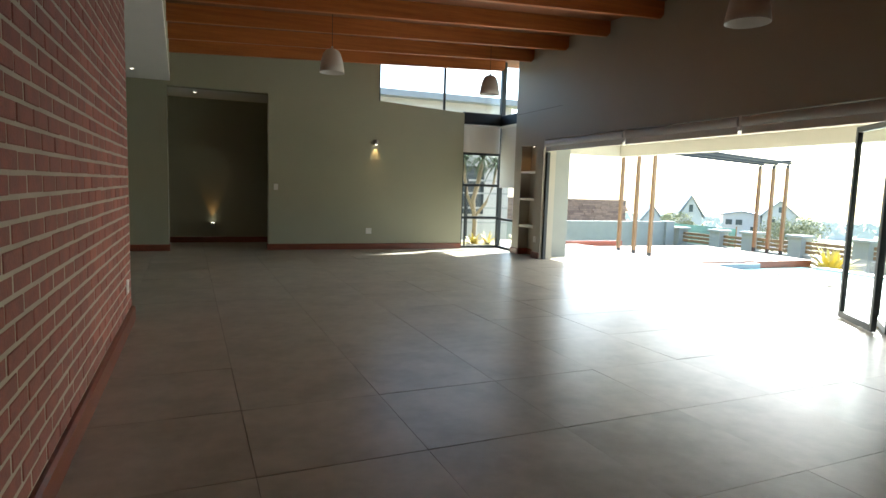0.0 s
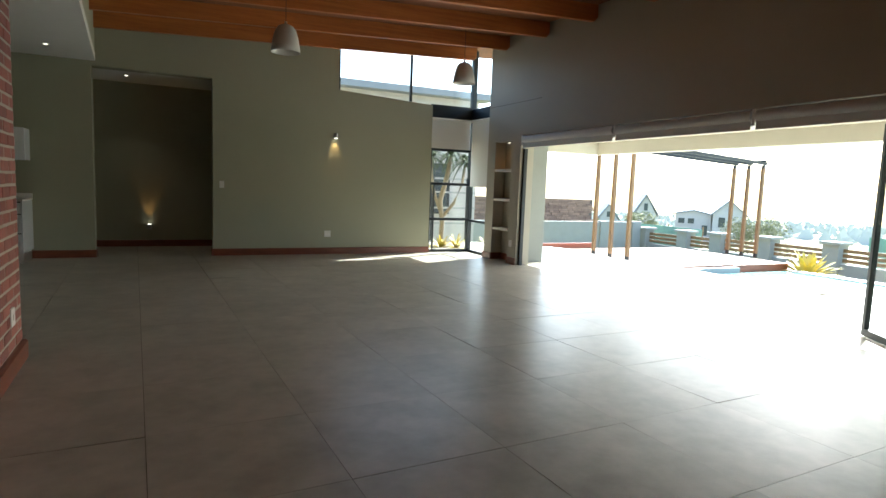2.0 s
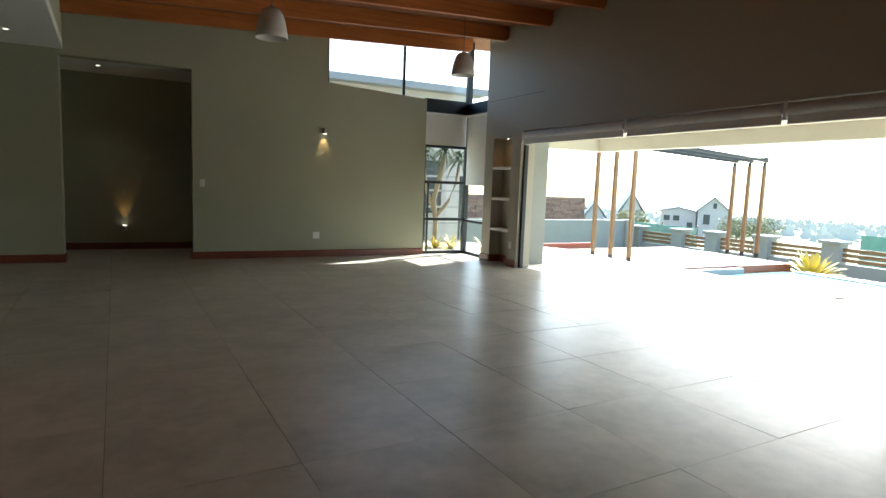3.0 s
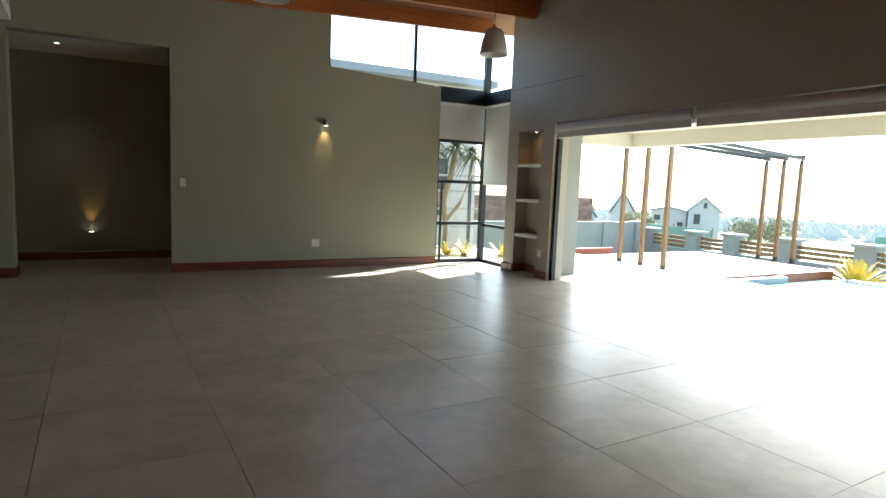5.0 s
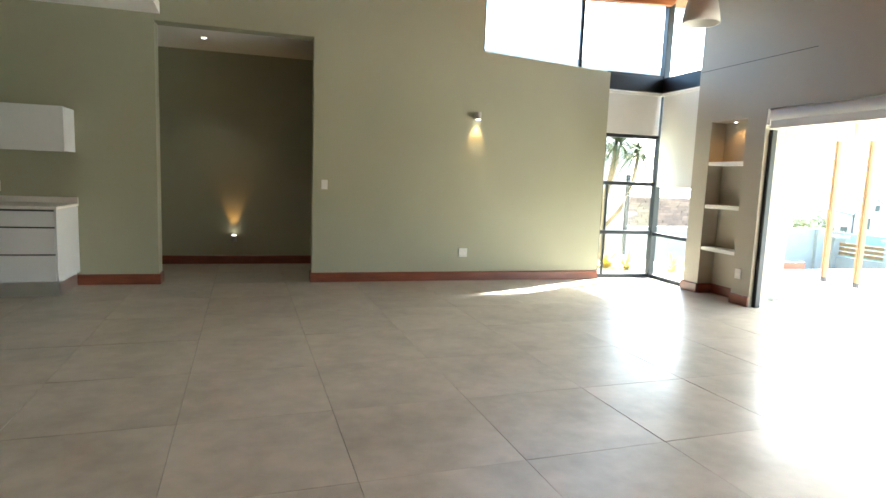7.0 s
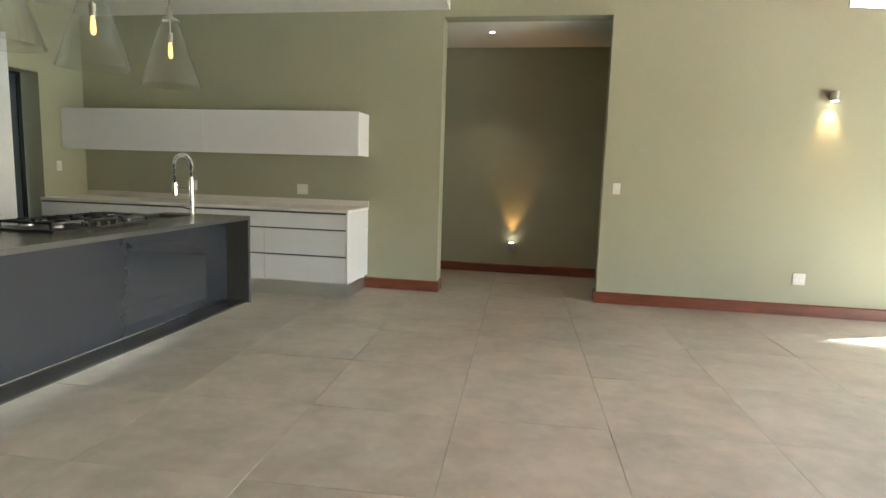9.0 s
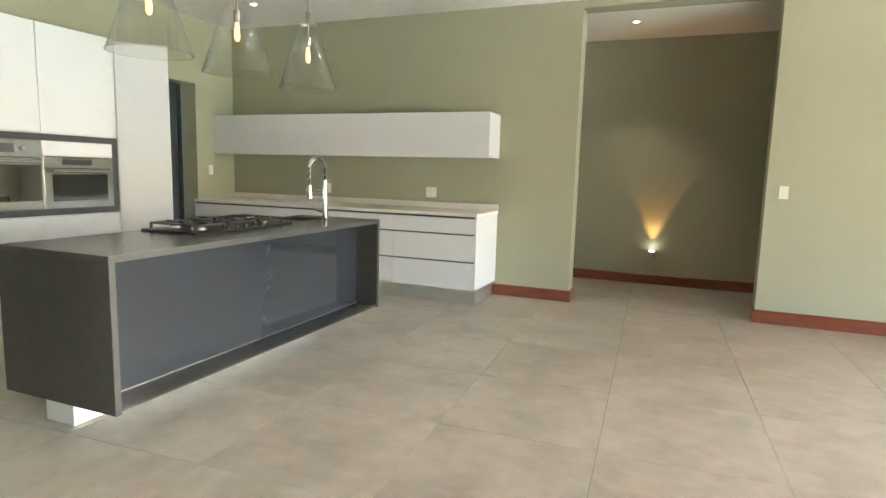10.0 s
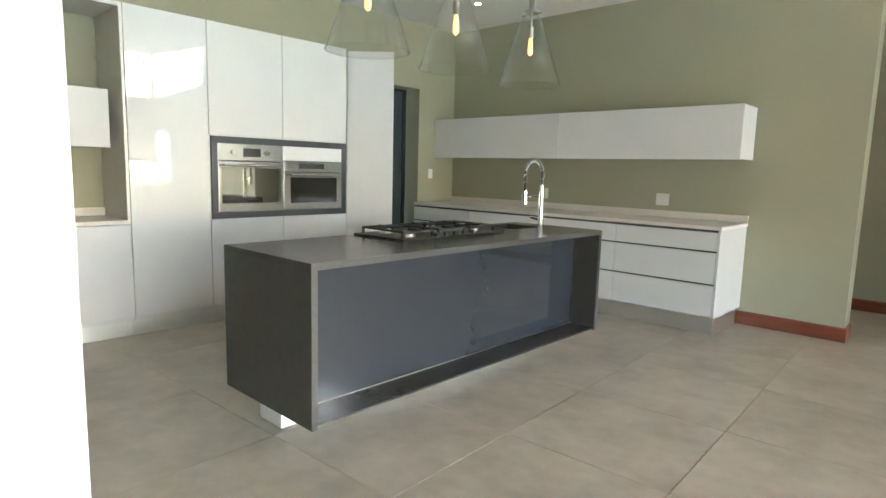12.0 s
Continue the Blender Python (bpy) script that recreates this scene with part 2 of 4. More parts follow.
west = boxes(((XW - 0.25, 6.4, 0), (XW, 11.12, 3.4)), ((XW - 0.25, 11.12, 2.28), (XW, 11.99, 3.4)), ((XW - 0.25, 11.99, 0), (XW, YN, 3.4)))
setting("wall_west", west, OLIVE, "olive painted kitchen side wall with a doorway")
setting("wall_kitchen_south", box((XW - 0.25, 6.3, 0), (-0.62, 6.6, 3.4)), OLIVE, "olive painted wall closing the kitchen")
setting("wall_south", box((-0.7, -2.25, 0), (6.32, -2.0, 4.6)), TAUPE, "plain painted wall behind the room")
setting("wall_passage_back", box((-3.0, 14.18, 0), (3.0, 14.4, 2.965)), OLIVE, "olive painted back wall of the passage")
setting("wall_passage_west", box((-3.2, YN + 0.22, 0), (-3.0, 14.4, 2.965)), OLIVE, "olive painted end wall of the passage")
setting("wall_passage_east", box((3.0, YN + 0.22, 0), (3.2, 14.4, 2.965)), OLIVE, "olive painted end wall of the passage")
setting("ceiling_passage", box((-3.2, YN + 0.22, 2.965), (3.2, 14.4, 3.05)), WHITE_PAINT, "white painted passage ceiling")
def bulk_x(y):
    return -0.44 + 0.058 * (YN - y)      # room-side edge of the kitchen ceiling, not square to the wall


setting("ceiling_kitchen", prism([(XW - 0.25, 6.3), (-0.62, 6.3), (-0.62, 6.96), (bulk_x(6.96), 6.96), (bulk_x(YN), YN), (XW - 0.25, YN)], "z", 3.03, 3.15),
        WHITE_PAINT, "white painted kitchen ceiling")
bulk = prism([(-0.62, 6.96), (bulk_x(6.96) - 0.003, 6.96), (bulk_x(YN) - 0.003, YN), (-0.62, YN)], "z", 3.15, 4.0)
box((-0.72, -2.0, 3.35), (-0.45, 6.955, 4.0), 0, bulk)
setting("bulkhead", bulk, OLIVE, "olive painted bulkhead between kitchen and living room")
roof = prism([(-0.75, ceil_z(-0.75, 0)), (7.7, ceil_z(7.7, 0)), (7.7, ceil_z(7.7, 0) + 0.2), (-0.75, ceil_z(-0.75, 0) + 0.2)], "y", -2.3, 13.3)
for v in roof.verts:
    v.co.z += 0.022 * v.co.y
setting("ceiling", roof, BOARDS, "dark stained timber board ceiling, gently sloping")

# brick feature wall: mortar core here, bricks at the end of the file
BW_END, BW_LEAN = 6.95, 0.03


def brick_x(y):
    return -0.405 - BW_LEAN * (y - 7.0)


core = prism([(brick_x(-2.0) - 0.0005, -2.0), (brick_x(BW_END) - 0.0005, BW_END - 0.005), (-0.70, BW_END - 0.01), (-0.70, -2.0)], "z", 0, 3.35)
brick_wall = setting("wall_brick", core, MORTAR, "red brick feature wall with grey mortar joints")


def skirting(name, p0, p1, out, h=0.12, t=0.02):
    """A skirting board along the foot of a wall from p0 to p1; out points into the room."""
    (x0, y0), (x1, y1) = p0, p1
    bm = bmesh.new()
    o = Vector((*out, 0)) * t
    lowp = [Vector((x0, y0, 0)), Vector((x1, y1, 0))]
    prof = [(0, 0), (1, 0), (1, h - 0.012), (0.55, h), (0, h)]
    rings = [[bm.verts.new(p + o * a + Vector((0, 0, b))) for a, b in prof] for p in lowp]
    for i in range(len(prof)):
        j = (i + 1) % len(prof)
        bm.faces.new((rings[0][i], rings[0][j], rings[1][j], rings[1][i]))
    bm.faces.new(rings[0])
    bm.faces.new(rings[1])
    return tagged(new("baseboard", mesh_of(name, bm, SKIRT)), "reddish brown mahogany skirting board", "baseboard", kind="structure")


skirting("skirt", (-1.327, YN), (-0.48, YN), (0, -1))
skirting("skirt", (-0.5, YN), (-0.5, YN + 0.22), (1, 0))
skirting("skirt", (1.235, YN), (1.235, YN + 0.22), (-1, 0))
skirting("skirt", (1.215, YN), (5.235, YN), (0, -1))
skirting("skirt", (-3.0, 14.18), (3.0, 14.18), (0, -1))
skirting("skirt", (XE, 11.82), (XE, 11.52), (-1, 0))
skirting("skirt", (XE, 10.94), (XE, 10.66), (-1, 0))
skirting("skirt", (XE, 4.15), (XE, -2.0), (-1, 0))
skirting("skirt", (XE + 0.22, 11.52), (XE + 0.22, 10.94), (-1, 0))
skirting("skirt", (XE, 11.52), (XE + 0.2, 11.52), (0, -1))
skirting("skirt", (XE + 0.2, 10.94), (XE, 10.94), (0, 1))
skirting("skirt", (XE, 11.80), (XE + 0.27, 11.80), (0, 1))
skirting("skirt", (brick_x(-2), -2.0), (brick_x(BW_END), BW_END), (1, 0), 0.13, 0.035)

# roof beams
for y in (12.40, 11.22, 10.02, 8.86, 7.68, 6.5, 5.32, 4.14, 2.96, 1.78, 0.6, -0.58):
    x0, x1 = -0.45, (6.02 if y > 12 else XE)
    d = 0.235
    bm = prism([(x0, ceil_z(x0, y) - d), (x1 - 0.05, ceil_z(x1, y) - d), (x1, ceil_z(x1, y) - d + 0.06), (x1, ceil_z(x1, y)), (x0, ceil_z(x0, y))], "y", y - 0.035, y + 0.035)
    bmesh.ops.bevel(bm, geom=bm.edges[:], offset=0.005, segments=1, affect="EDGES")
    solid("roof_beam", bm, BEAM, "orange varnished laminated pine roof beam under the ceiling", "beam", "roof beams")

# ---- corner window and clerestory ----
XG, YG = 6.17, 12.70
cw = thing("window_1", (5.7, YG, 0), "black framed corner window with clerestory panes and white roller blinds", "window")
cw["kind"] = "structure"


def bar(lo, hi, parent, name="window_frame"):
    return part(name, box(lo, hi, 0.004), BLACK, parent)


bar((XG - 0.05, YG - 0.05, 0), (XG + 0.04, YG + 0.04, 2.67), cw)
for z in (0.0, 0.64, 1.345, 2.02):
    h = 0.055
    bar((5.235, YG - 0.025, z), (XG - 0.035, YG + 0.025, z + h), cw)
for z in (0.0, 0.62):
    bar((XG - 0.025, 11.80, z), (XG + 0.025, YG - 0.035, z + 0.05), cw)
bar((5.235, YG - 0.025, 0.055), (5.28, YG + 0.025, 2.67), cw)
bar((XG - 0.025, 11.80, 0.05), (XG + 0.025, 11.835, 4.1), cw)
bar((5.235, YG - 0.06, 2.67), (XG - 0.035, YG + 0.06, 2.88), cw, "steel_transom")
bar((XG - 0.06, 11.80, 2.67), (XG + 0.06, YG - 0.06, 2.88), cw, "steel_transom")
bar((4.775, YN + 0.06, 2.90), (4.82, YN + 0.11, 4.05), cw)
bar((3.37, YN + 0.06, 2.99), (3.41, YN + 0.11, 4.0), cw)
bar((XG - 0.05, YG - 0.05, 2.88), (XG + 0.05, YG + 0.05, 4.25), cw)
bar((5.235, YN + 0.06, 2.88), (XG - 0.05, YN + 0.11, 2.92), cw)
bar((5.34, YG - 0.02, 0.055), (5.37, YG + 0.02, 1.345), cw, "sash_stile")
for lo, hi in (((5.28, YG - 0.003, 0.055), (XG - 0.035, YG + 0.003, 2.67)), ((XG - 0.003, 11.835, 0.05), (XG + 0.003, YG - 0.035, 2.67)),
               ((3.41, YN + 0.08, 2.9), (4.775, YN + 0.086, 4.05)), ((4.82, YN + 0.08, 2.88), (XG - 0.05, YN + 0.086, 4.2)),
               ((XG - 0.003, 11.835, 2.88), (XG + 0.003, YG - 0.05, 4.2))):
    p = part("pane", box(lo, hi), PANE, cw)
    p.visible_shadow = False
for nm, lo, hi in (("a", (5.24, YG - 0.042, 2.09), (XG - 0.06, YG - 0.036, 2.66)), ("b", (XG - 0.042, 11.805, 1.36), (XG - 0.036, YG - 0.07, 2.66))):
    bl = thing("roller_blind", ((lo[0] + hi[0]) / 2, (lo[1] + hi[1]) / 2, lo[2]), "white fabric roller blind lowered part way in the corner window", "blind", "corner window blinds")
    part("fabric", box(lo, hi), BLIND, bl)
    if nm == "a":
        part("bottom_bar", box((lo[0], lo[1] - 0.006, lo[2] - 0.02), (hi[0], hi[1] + 0.006, lo[2]), 0.003), PLASTIC, bl)
        part("roller", rod((lo[0], lo[1] - 0.02, 2.64), (hi[0], lo[1] - 0.02, 2.64), 0.022), BLIND, bl)
    else:
        part("bottom_bar", box((lo[0] - 0.006, lo[1], lo[2] - 0.02), (hi[0] + 0.006, hi[1], lo[2]), 0.003), PLASTIC, bl)
        part("roller", rod((lo[0] - 0.02, lo[1], 2.64), (lo[0] - 0.02, hi[1], 2.64), 0.022), BLIND, bl)

# niche shelves
for z in (0.585, 1.12, 1.655):
    solid("niche_shelf", box((XE + 0.004, 10.942, z - 0.022), (XE + 0.218, 11.518, z + 0.022), 0.003), WHITE_PAINT, "thick white painted shelf inside the wall niche", "shelf", "niche shelves")

# ---- folding doors and blind pelmet ----
for y0, y1 in ((8.36, 10.60), (6.26, 8.30), (4.17, 6.20)):
    b = thing("blind_cassette", (XE + 0.02, (y0 + y1) / 2, 2.02), "grey roller blind rolled up over the folding doors", "blind", "door blinds")
    part("roll", rod((XE + 0.04, y0, 2.172), (XE + 0.04, y1, 2.172), 0.068, seg=24), BLIND_GREY, b)
    part("fabric_end", box((XE + 0.0, y0, 2.05), (XE + 0.006, y1, 2.16)), BLIND, b)
    part("bottom_bar", box((XE - 0.004, y0, 2.03), (XE + 0.01, y1, 2.053), 0.003), PLASTIC, b)
    part("bracket", box((XE - 0.01, y1 + 0.008, 2.07), (XE + 0.09, y1 + 0.045, 2.245), 0.004), PLASTIC, b)
fd = thing("door_2", (6.3, 7.4, 0), "black aluminium folding door track round the wide opening", "door")
fd["kind"] = "structure"
part("door_track", box((6.18, 4.15, 2.09), (6.26, 10.66, 2.21)), BLACK, fd)
part("door_jamb", box((6.10, 10.605, 0), (6.165, 10.658, 2.02), 0.004), BLACK, fd)
part("door_jamb", box((6.20, 4.15, 0), (6.26, 4.21, 2.09), 0.004), BLACK, fd)
part("floor_channel", box((6.33, 4.0, -0.012), (6.36, 10.7, -0.002)), BLACK, fd)


def leaf_at(p0, p1):
    (xa, ya), (xb, yb) = p0, p1
    ob = thing("folding_door_leaf", ((xa + xb) / 2, (ya + yb) / 2, 0), "black framed glass folding door leaf, folded open", "door", "folding door leaves")
    d = Vector((xb - xa, yb - ya, 0))
    w = d.length
    m = Matrix.Translation((xa, ya, 0)) @ Matrix.Rotation(math.atan2(d.y, d.x), 4, "Z")

    def put(name, lo, hi, mt, bev=0.004):
        bm = box(lo, hi, bev)
        bmesh.ops.transform(bm, matrix=m, verts=bm.verts)
        return part(name, bm, mt, ob)
    for lo, hi in (((0, -0.025, 0.01), (0.055, 0.025, 2.09)), ((w - 0.055, -0.025, 0.01), (w, 0.025, 2.09)),
                   ((0.055, -0.025, 0.01), (w - 0.055, 0.025, 0.08)), ((0.055, -0.025, 2.03), (w - 0.055, 0.025, 2.09))):
        put("leaf_frame", lo, hi, BLACK)
    p = put("pane", (0.055, -0.003, 0.08), (w - 0.055, 0.003, 2.03), PANE, 0)
    p.visible_shadow = False
    put("handle", (0.015, -0.06, 1.0), (0.04, -0.03, 1.14), BLACK)


leaf_at((6.40, 4.74), (6.83, 5.38))
leaf_at((6.42, 4.62), (7.02, 5.12))
leaf_at((6.29, 4.44), (7.06, 4.58))
leaf_at((6.29, 4.36), (7.06, 4.46))

# ---- kitchen ----
XF = -4.371                              # front of the tall cupboards
TOP = 2.44


def tall_unit(y0, y1, label, doors):
    """A full-height cupboard; doors are (z0, z1) pairs on its front."""
    u = thing("tall_cabinet", (-4.62, (y0 + y1) / 2, 0), label, "cabinet", "tall kitchen cabinets")
    part("body", box((XW + 0.004, y0 + 0.001, 0.12), (XF - 0.024, y1 - 0.001, TOP)), GLOSS_WHITE, u)
    for z0, z1 in doors:
        part("door", box((XF - 0.02, y0 + 0.0025, z0), (XF, y1 - 0.0025, z1), 0.0025), GLOSS_WHITE, u)
    part("plinth", box((XW + 0.05, y0, 0), (XF - 0.06, y1, 0.12)), ALU, u, "brushed steel plinth")
    return u


tall_unit(8.512, 9.122, "tall gloss white larder cupboard with a single handleless door", [(0.15, TOP)])
for y0, y1 in ((9.122, 9.795), (9.795, 10.492)):
    tall_unit(y0, y1, "tall gloss white oven housing with doors above and below", [(1.56, TOP), (0.15, 0.862)])
aj = thing("tall_cabinet", (-4.6, 10.75, 0), "narrow gloss white end cupboard with its tall door ajar", "cabinet", "tall kitchen cabinets")
part("body", box((XW + 0.004, 10.494, 0.12), (-4.44, 10.96, 2.40)), GLOSS_WHITE, aj)
part("plinth", box((XW + 0.05, 10.494, 0), (-4.48, 10.96, 0.12)), ALU, aj)
dm = Matrix.Translation((XF + 0.003, 10.498, 0)) @ Matrix.Rotation(math.atan2(0.29, 0.34), 4, "Z")
dbm = box((0, 0.0, 0.13), (0.45, 0.022, 2.42), 0.003)
bmesh.ops.transform(dbm, matrix=dm, verts=dbm.verts)
part("door", dbm, GLOSS_WHITE, aj, "door standing ajar")

# open niche unit with worktop and a small wall box
nu = thing("niche_unit", (-4.62, 8.0, 0), "gloss white niche unit with beige worktop and wall cupboard", "cabinet")
part("base_body", box((XW + 0.004, 7.3, 0.12), (XF - 0.024, 8.51, 0.855)), GLOSS_WHITE, nu)
part("door", box((XF - 0.02, 7.90, 0.15), (XF, 8.508, 0.852), 0.0025), GLOSS_WHITE, nu)
part("door", box((XF - 0.02, 7.3, 0.15), (XF, 7.895, 0.852), 0.0025), GLOSS_WHITE, nu)
part("worktop", box((XW + 0.004, 7.3, 0.861), (XF + 0.004, 8.509, 0.891), 0.003), STONE, nu, "pale beige stone worktop")
part("upstand", box((XW + 0.004, 7.3, 0.892), (XW + 0.024, 8.509, 0.955), 0.003), STONE, nu)
part("wall_box", box((XW + 0.004, 7.3, 1.42), (XF - 0.14, 8.44, 1.84), 0.003), GLOSS_WHITE, nu)
part("side_panel", box((XW + 0.004, 8.49, 0.893), (XF - 0.002, 8.51, TOP)), STONE, nu, "beige lining panel")
part("top_panel", box((XW + 0.004, 7.3, 2.41), (XF - 0.002, 8.489, TOP)), GLOSS_WHITE, nu)
part("plinth", box((XW + 0.05, 7.3, 0), (XF - 0.06, 8.51, 0.118)), ALU, nu)

fr = thing("tall_end_cabinet", (-2.4, 7.1, 0), "tall gloss white cupboard end beside the kitchen entrance", "cabinet")
part("body", box((-2.75, 6.605, 0.0), (-2.122, 7.545, 2.55)), GLOSS_WHITE, fr)
part("end_panel", box((-2.12, 6.605, 0.0), (-2.10, 7.56, 2.56), 0.002), GLOSS_WHITE, fr)


def oven_bank():
    f = thing("appliance_surround", (XF, 9.81, 0.86), "dark grey surround framing the two built-in ovens", "surround")
    y0, y1, z0, z1 = 9.138, 10.489, 0.871, 1.549
    x0, x1 = XF - 0.02, XF + 0.004
    for lo, hi in (((x0, y0, z0), (x1, y1, z0 + 0.055)), ((x0, y0, z1 - 0.055), (x1, y1, z1)),
                   ((x0, y0, z0 + 0.055), (x1, y0 + 0.05, z1 - 0.055)), ((x0, y1 - 0.05, z0 + 0.055), (x1, y1, z1 - 0.055))):
        part("surround", box(lo, hi, 0.003), DARK_FRAME, f)
    a, b, c, d = 9.191, 9.79, 0.927, 1.493
    o = thing("oven", (XF, 9.47, c), "stainless steel built-in oven with a mirrored glass door", "oven")
    part("body", box((XF - 0.5, a, c), (XF - 0.022, b, d)), DARK_FRAME, o)
    part("control_panel", box((XF - 0.02, a, d - 0.14), (XF, b, d), 0.003), STEEL, o)
    part("display", box((XF, 9.415, d - 0.105), (XF + 0.002, 9.575, d - 0.035)), DARK_PLASTIC, o, "black clock display")
    for y in (9.32, 9.635):
        part("knob", rod((XF, y, d - 0.07), (XF + 0.025, y, d - 0.07), 0.021, 0.018, 18), CHROME, o)
    part("door", box((XF - 0.02, a, c), (XF, b, d - 0.146), 0.003), STEEL, o)
    part("door_glass", box((XF, a + 0.03, c + 0.07), (XF + 0.003, b - 0.02, d - 0.20)), OVEN_GLASS, o)
    part("handle", rod((XF + 0.045, a + 0.03, d - 0.178), (XF + 0.045, b - 0.03, d - 0.178), 0.011), STEEL, o)
    for y in (a + 0.05, b - 0.05):
        part("handle_post", rod((XF, y, d - 0.178), (XF + 0.045, y, d - 0.178), 0.008), STEEL, o)
    a, b = 9.80, 10.436
    m = thing("compact_oven", (XF, 10.1, c), "stainless steel compact oven with a white drawer front above", "oven")
    part("body", box((XF - 0.45, a, c), (XF - 0.022, b, d)), DARK_FRAME, m)
    part("drawer_front", box((XF - 0.02, a, d - 0.125), (XF, b, d), 0.003), GLOSS_WHITE, m)
    part("control_panel", box((XF - 0.02, a, d - 0.225), (XF, b, d - 0.131), 0.003), STEEL, m)
    part("display", box((XF, 9.96, d - 0.195), (XF + 0.002, 10.23, d - 0.15)), DARK_PLASTIC, m)
    part("door", box((XF - 0.02, a, c), (XF, b, d - 0.231), 0.003), STEEL, m)
    part("door_glass", box((XF, a + 0.07, c + 0.06), (XF + 0.003, b - 0.06, d - 0.275)), mat("black oven glass", (0.02, 0.02, 0.018), 0.05, vary=0.02), m)
    part("handle", rod((XF + 0.04, a + 0.05, d - 0.252), (XF + 0.04, b - 0.05, d - 0.252), 0.011), STEEL, m)
    for y in (a + 0.08, b - 0.08):
        part("handle_post", rod((XF, y, d - 0.252), (XF + 0.04, y, d - 0.252), 0.008), STEEL, m)


oven_bank()

# base drawers under the wall
YF, KX0, KX1 = 11.93, XW + 0.004, -1.305
for i in range(4):
    x0 = KX0 + (KX1 - 0.02 - KX0) * i / 4
    x1 = KX0 + (KX1 - 0.02 - KX0) * (i + 1) / 4
    u = thing("drawer_unit", ((x0 + x1) / 2, 12.25, 0), "gloss white base unit with three handleless drawers", "cabinet", "base drawer units")
    part("body", box((x0, YF + 0.024, 0.15), (x1, YN - 0.004, 0.885)), GLOSS_WHITE, u)
    for z0, z1 in ((0.165, 0.425), (0.44, 0.70), (0.715, 0.868)):
        part("drawer_front", box((x0 + 0.0012, YF, z0), (x1 - 0.0012, YF + 0.02, z1), 0.002), GLOSS_WHITE, u)
    for z in (0.4255, 0.7005, 0.8685):
        part("grip_channel", box((x0, YF + 0.0205, z), (x1, YF + 0.0235, z + 0.0165)), DARK_FRAME, u)
    part("plinth", box((x0, YF + 0.07, 0), (x1, YN - 0.05, 0.15)), ALU, u)
solid("end_panel", box((KX1 - 0.0185, YF, 0.15), (KX1, YN - 0.004, 0.888), 0.002), GLOSS_WHITE, "gloss white end panel closing the drawer units", "panel")
wt = thing("worktop", (-3.1, 12.25, 0.89), "pale beige stone worktop with a low upstand along the wall", "worktop")
part("slab", box((KX0, YF - 0.01, 0.89), (KX1 + 0.008, YN - 0.004, 0.92), 0.003), STONE, wt)
part("upstand", box((KX0, YN - 0.026, 0.921), (KX1 + 0.008, YN - 0.004, 0.985), 0.003), STONE, wt)
for x0, x1 in ((KX0, -3.1), (-3.1, -1.31)):
    w = thing("wall_cabinet", ((x0 + x1) / 2, 12.44, 1.47), "long low gloss white wall cupboard without handles", "cabinet", "wall cupboards")
    part("body", box((x0, 12.285, 1.475), (x1, YN - 0.003, 1.93), 0.002), GLOSS_WHITE, w)
    part("door", box((x0 + 0.0012, 12.262, 1.47), (x1 - 0.0012, 12.282, 1.935), 0.003), GLOSS_WHITE, w)

# island
IX0, IX1, IY0, IY1 = -2.446, -1.70, 8.28, 10.68
isl = thing("kitchen_island", ((IX0 + IX1) / 2, (IY0 + IY1) / 2, 0), "charcoal quartz waterfall island with a recessed dark blue panel", "island")
T = 0.03
SX0, SX1, SY0, SY1 = -2.39, -2.09, 10.2, 10.5      # sink cut-out
top = boxes(((IX0, IY0, 0.90), (IX1 - 0.001, SY0, 0.93)), ((IX0, SY1, 0.90), (IX1 - 0.001, IY1, 0.93)),
            ((IX0, SY0, 0.90), (SX0, SY1, 0.93)), ((SX1, SY0, 0.90), (IX1 - 0.001, SY1, 0.93)))
part("top_slab", top, QUARTZ, isl)
part("end_slab", box((IX0, IY0, 0.215), (IX1 - 0.001, IY0 + T, 0.899)), QUARTZ, isl)
part("end_slab", box((IX0, IY1 - T, 0.215), (IX1 - 0.001, IY1, 0.899)), QUARTZ, isl)
part("bottom_slab", box((IX0, IY0 + T, 0.224), (IX1 - 0.004, IY1 - T, 0.234)), QUARTZ, isl)
edge = boxes(((IX1, IY0, 0.90), (IX1 + 0.003, IY1, 0.93)), ((IX1, IY0, 0.215), (IX1 + 0.003, IY0 + T, 0.90)),
             ((IX1, IY1 - T, 0.215), (IX1 + 0.003, IY1, 0.90)))
part("polished_edge", edge, QUARTZ_EDGE, isl, "lighter polished front edge")
part("recessed_panel", box((IX1 - 0.215, IY0 + T, 0.235), (IX1 - 0.19, IY1 - T, 0.899)), BLUE, isl, "midnight blue gloss panel")
part("panel_trim", box((IX1 - 0.19, IY0 + T, 0.235), (IX1 - 0.186, IY1 - T, 0.239)), NICKEL, isl)
part("carcass", box((IX0 + 0.02, IY0 + T, 0.235), (IX1 - 0.217, IY1 - T, 0.70)), GLOSS_WHITE, isl)
part("plinth", box((IX0 + 0.02, IY0 + 0.17, 0.0), (IX1 - 0.52, IY1 - 0.17, 0.214)), GLOSS_WHITE, isl, "white plinth set well back")
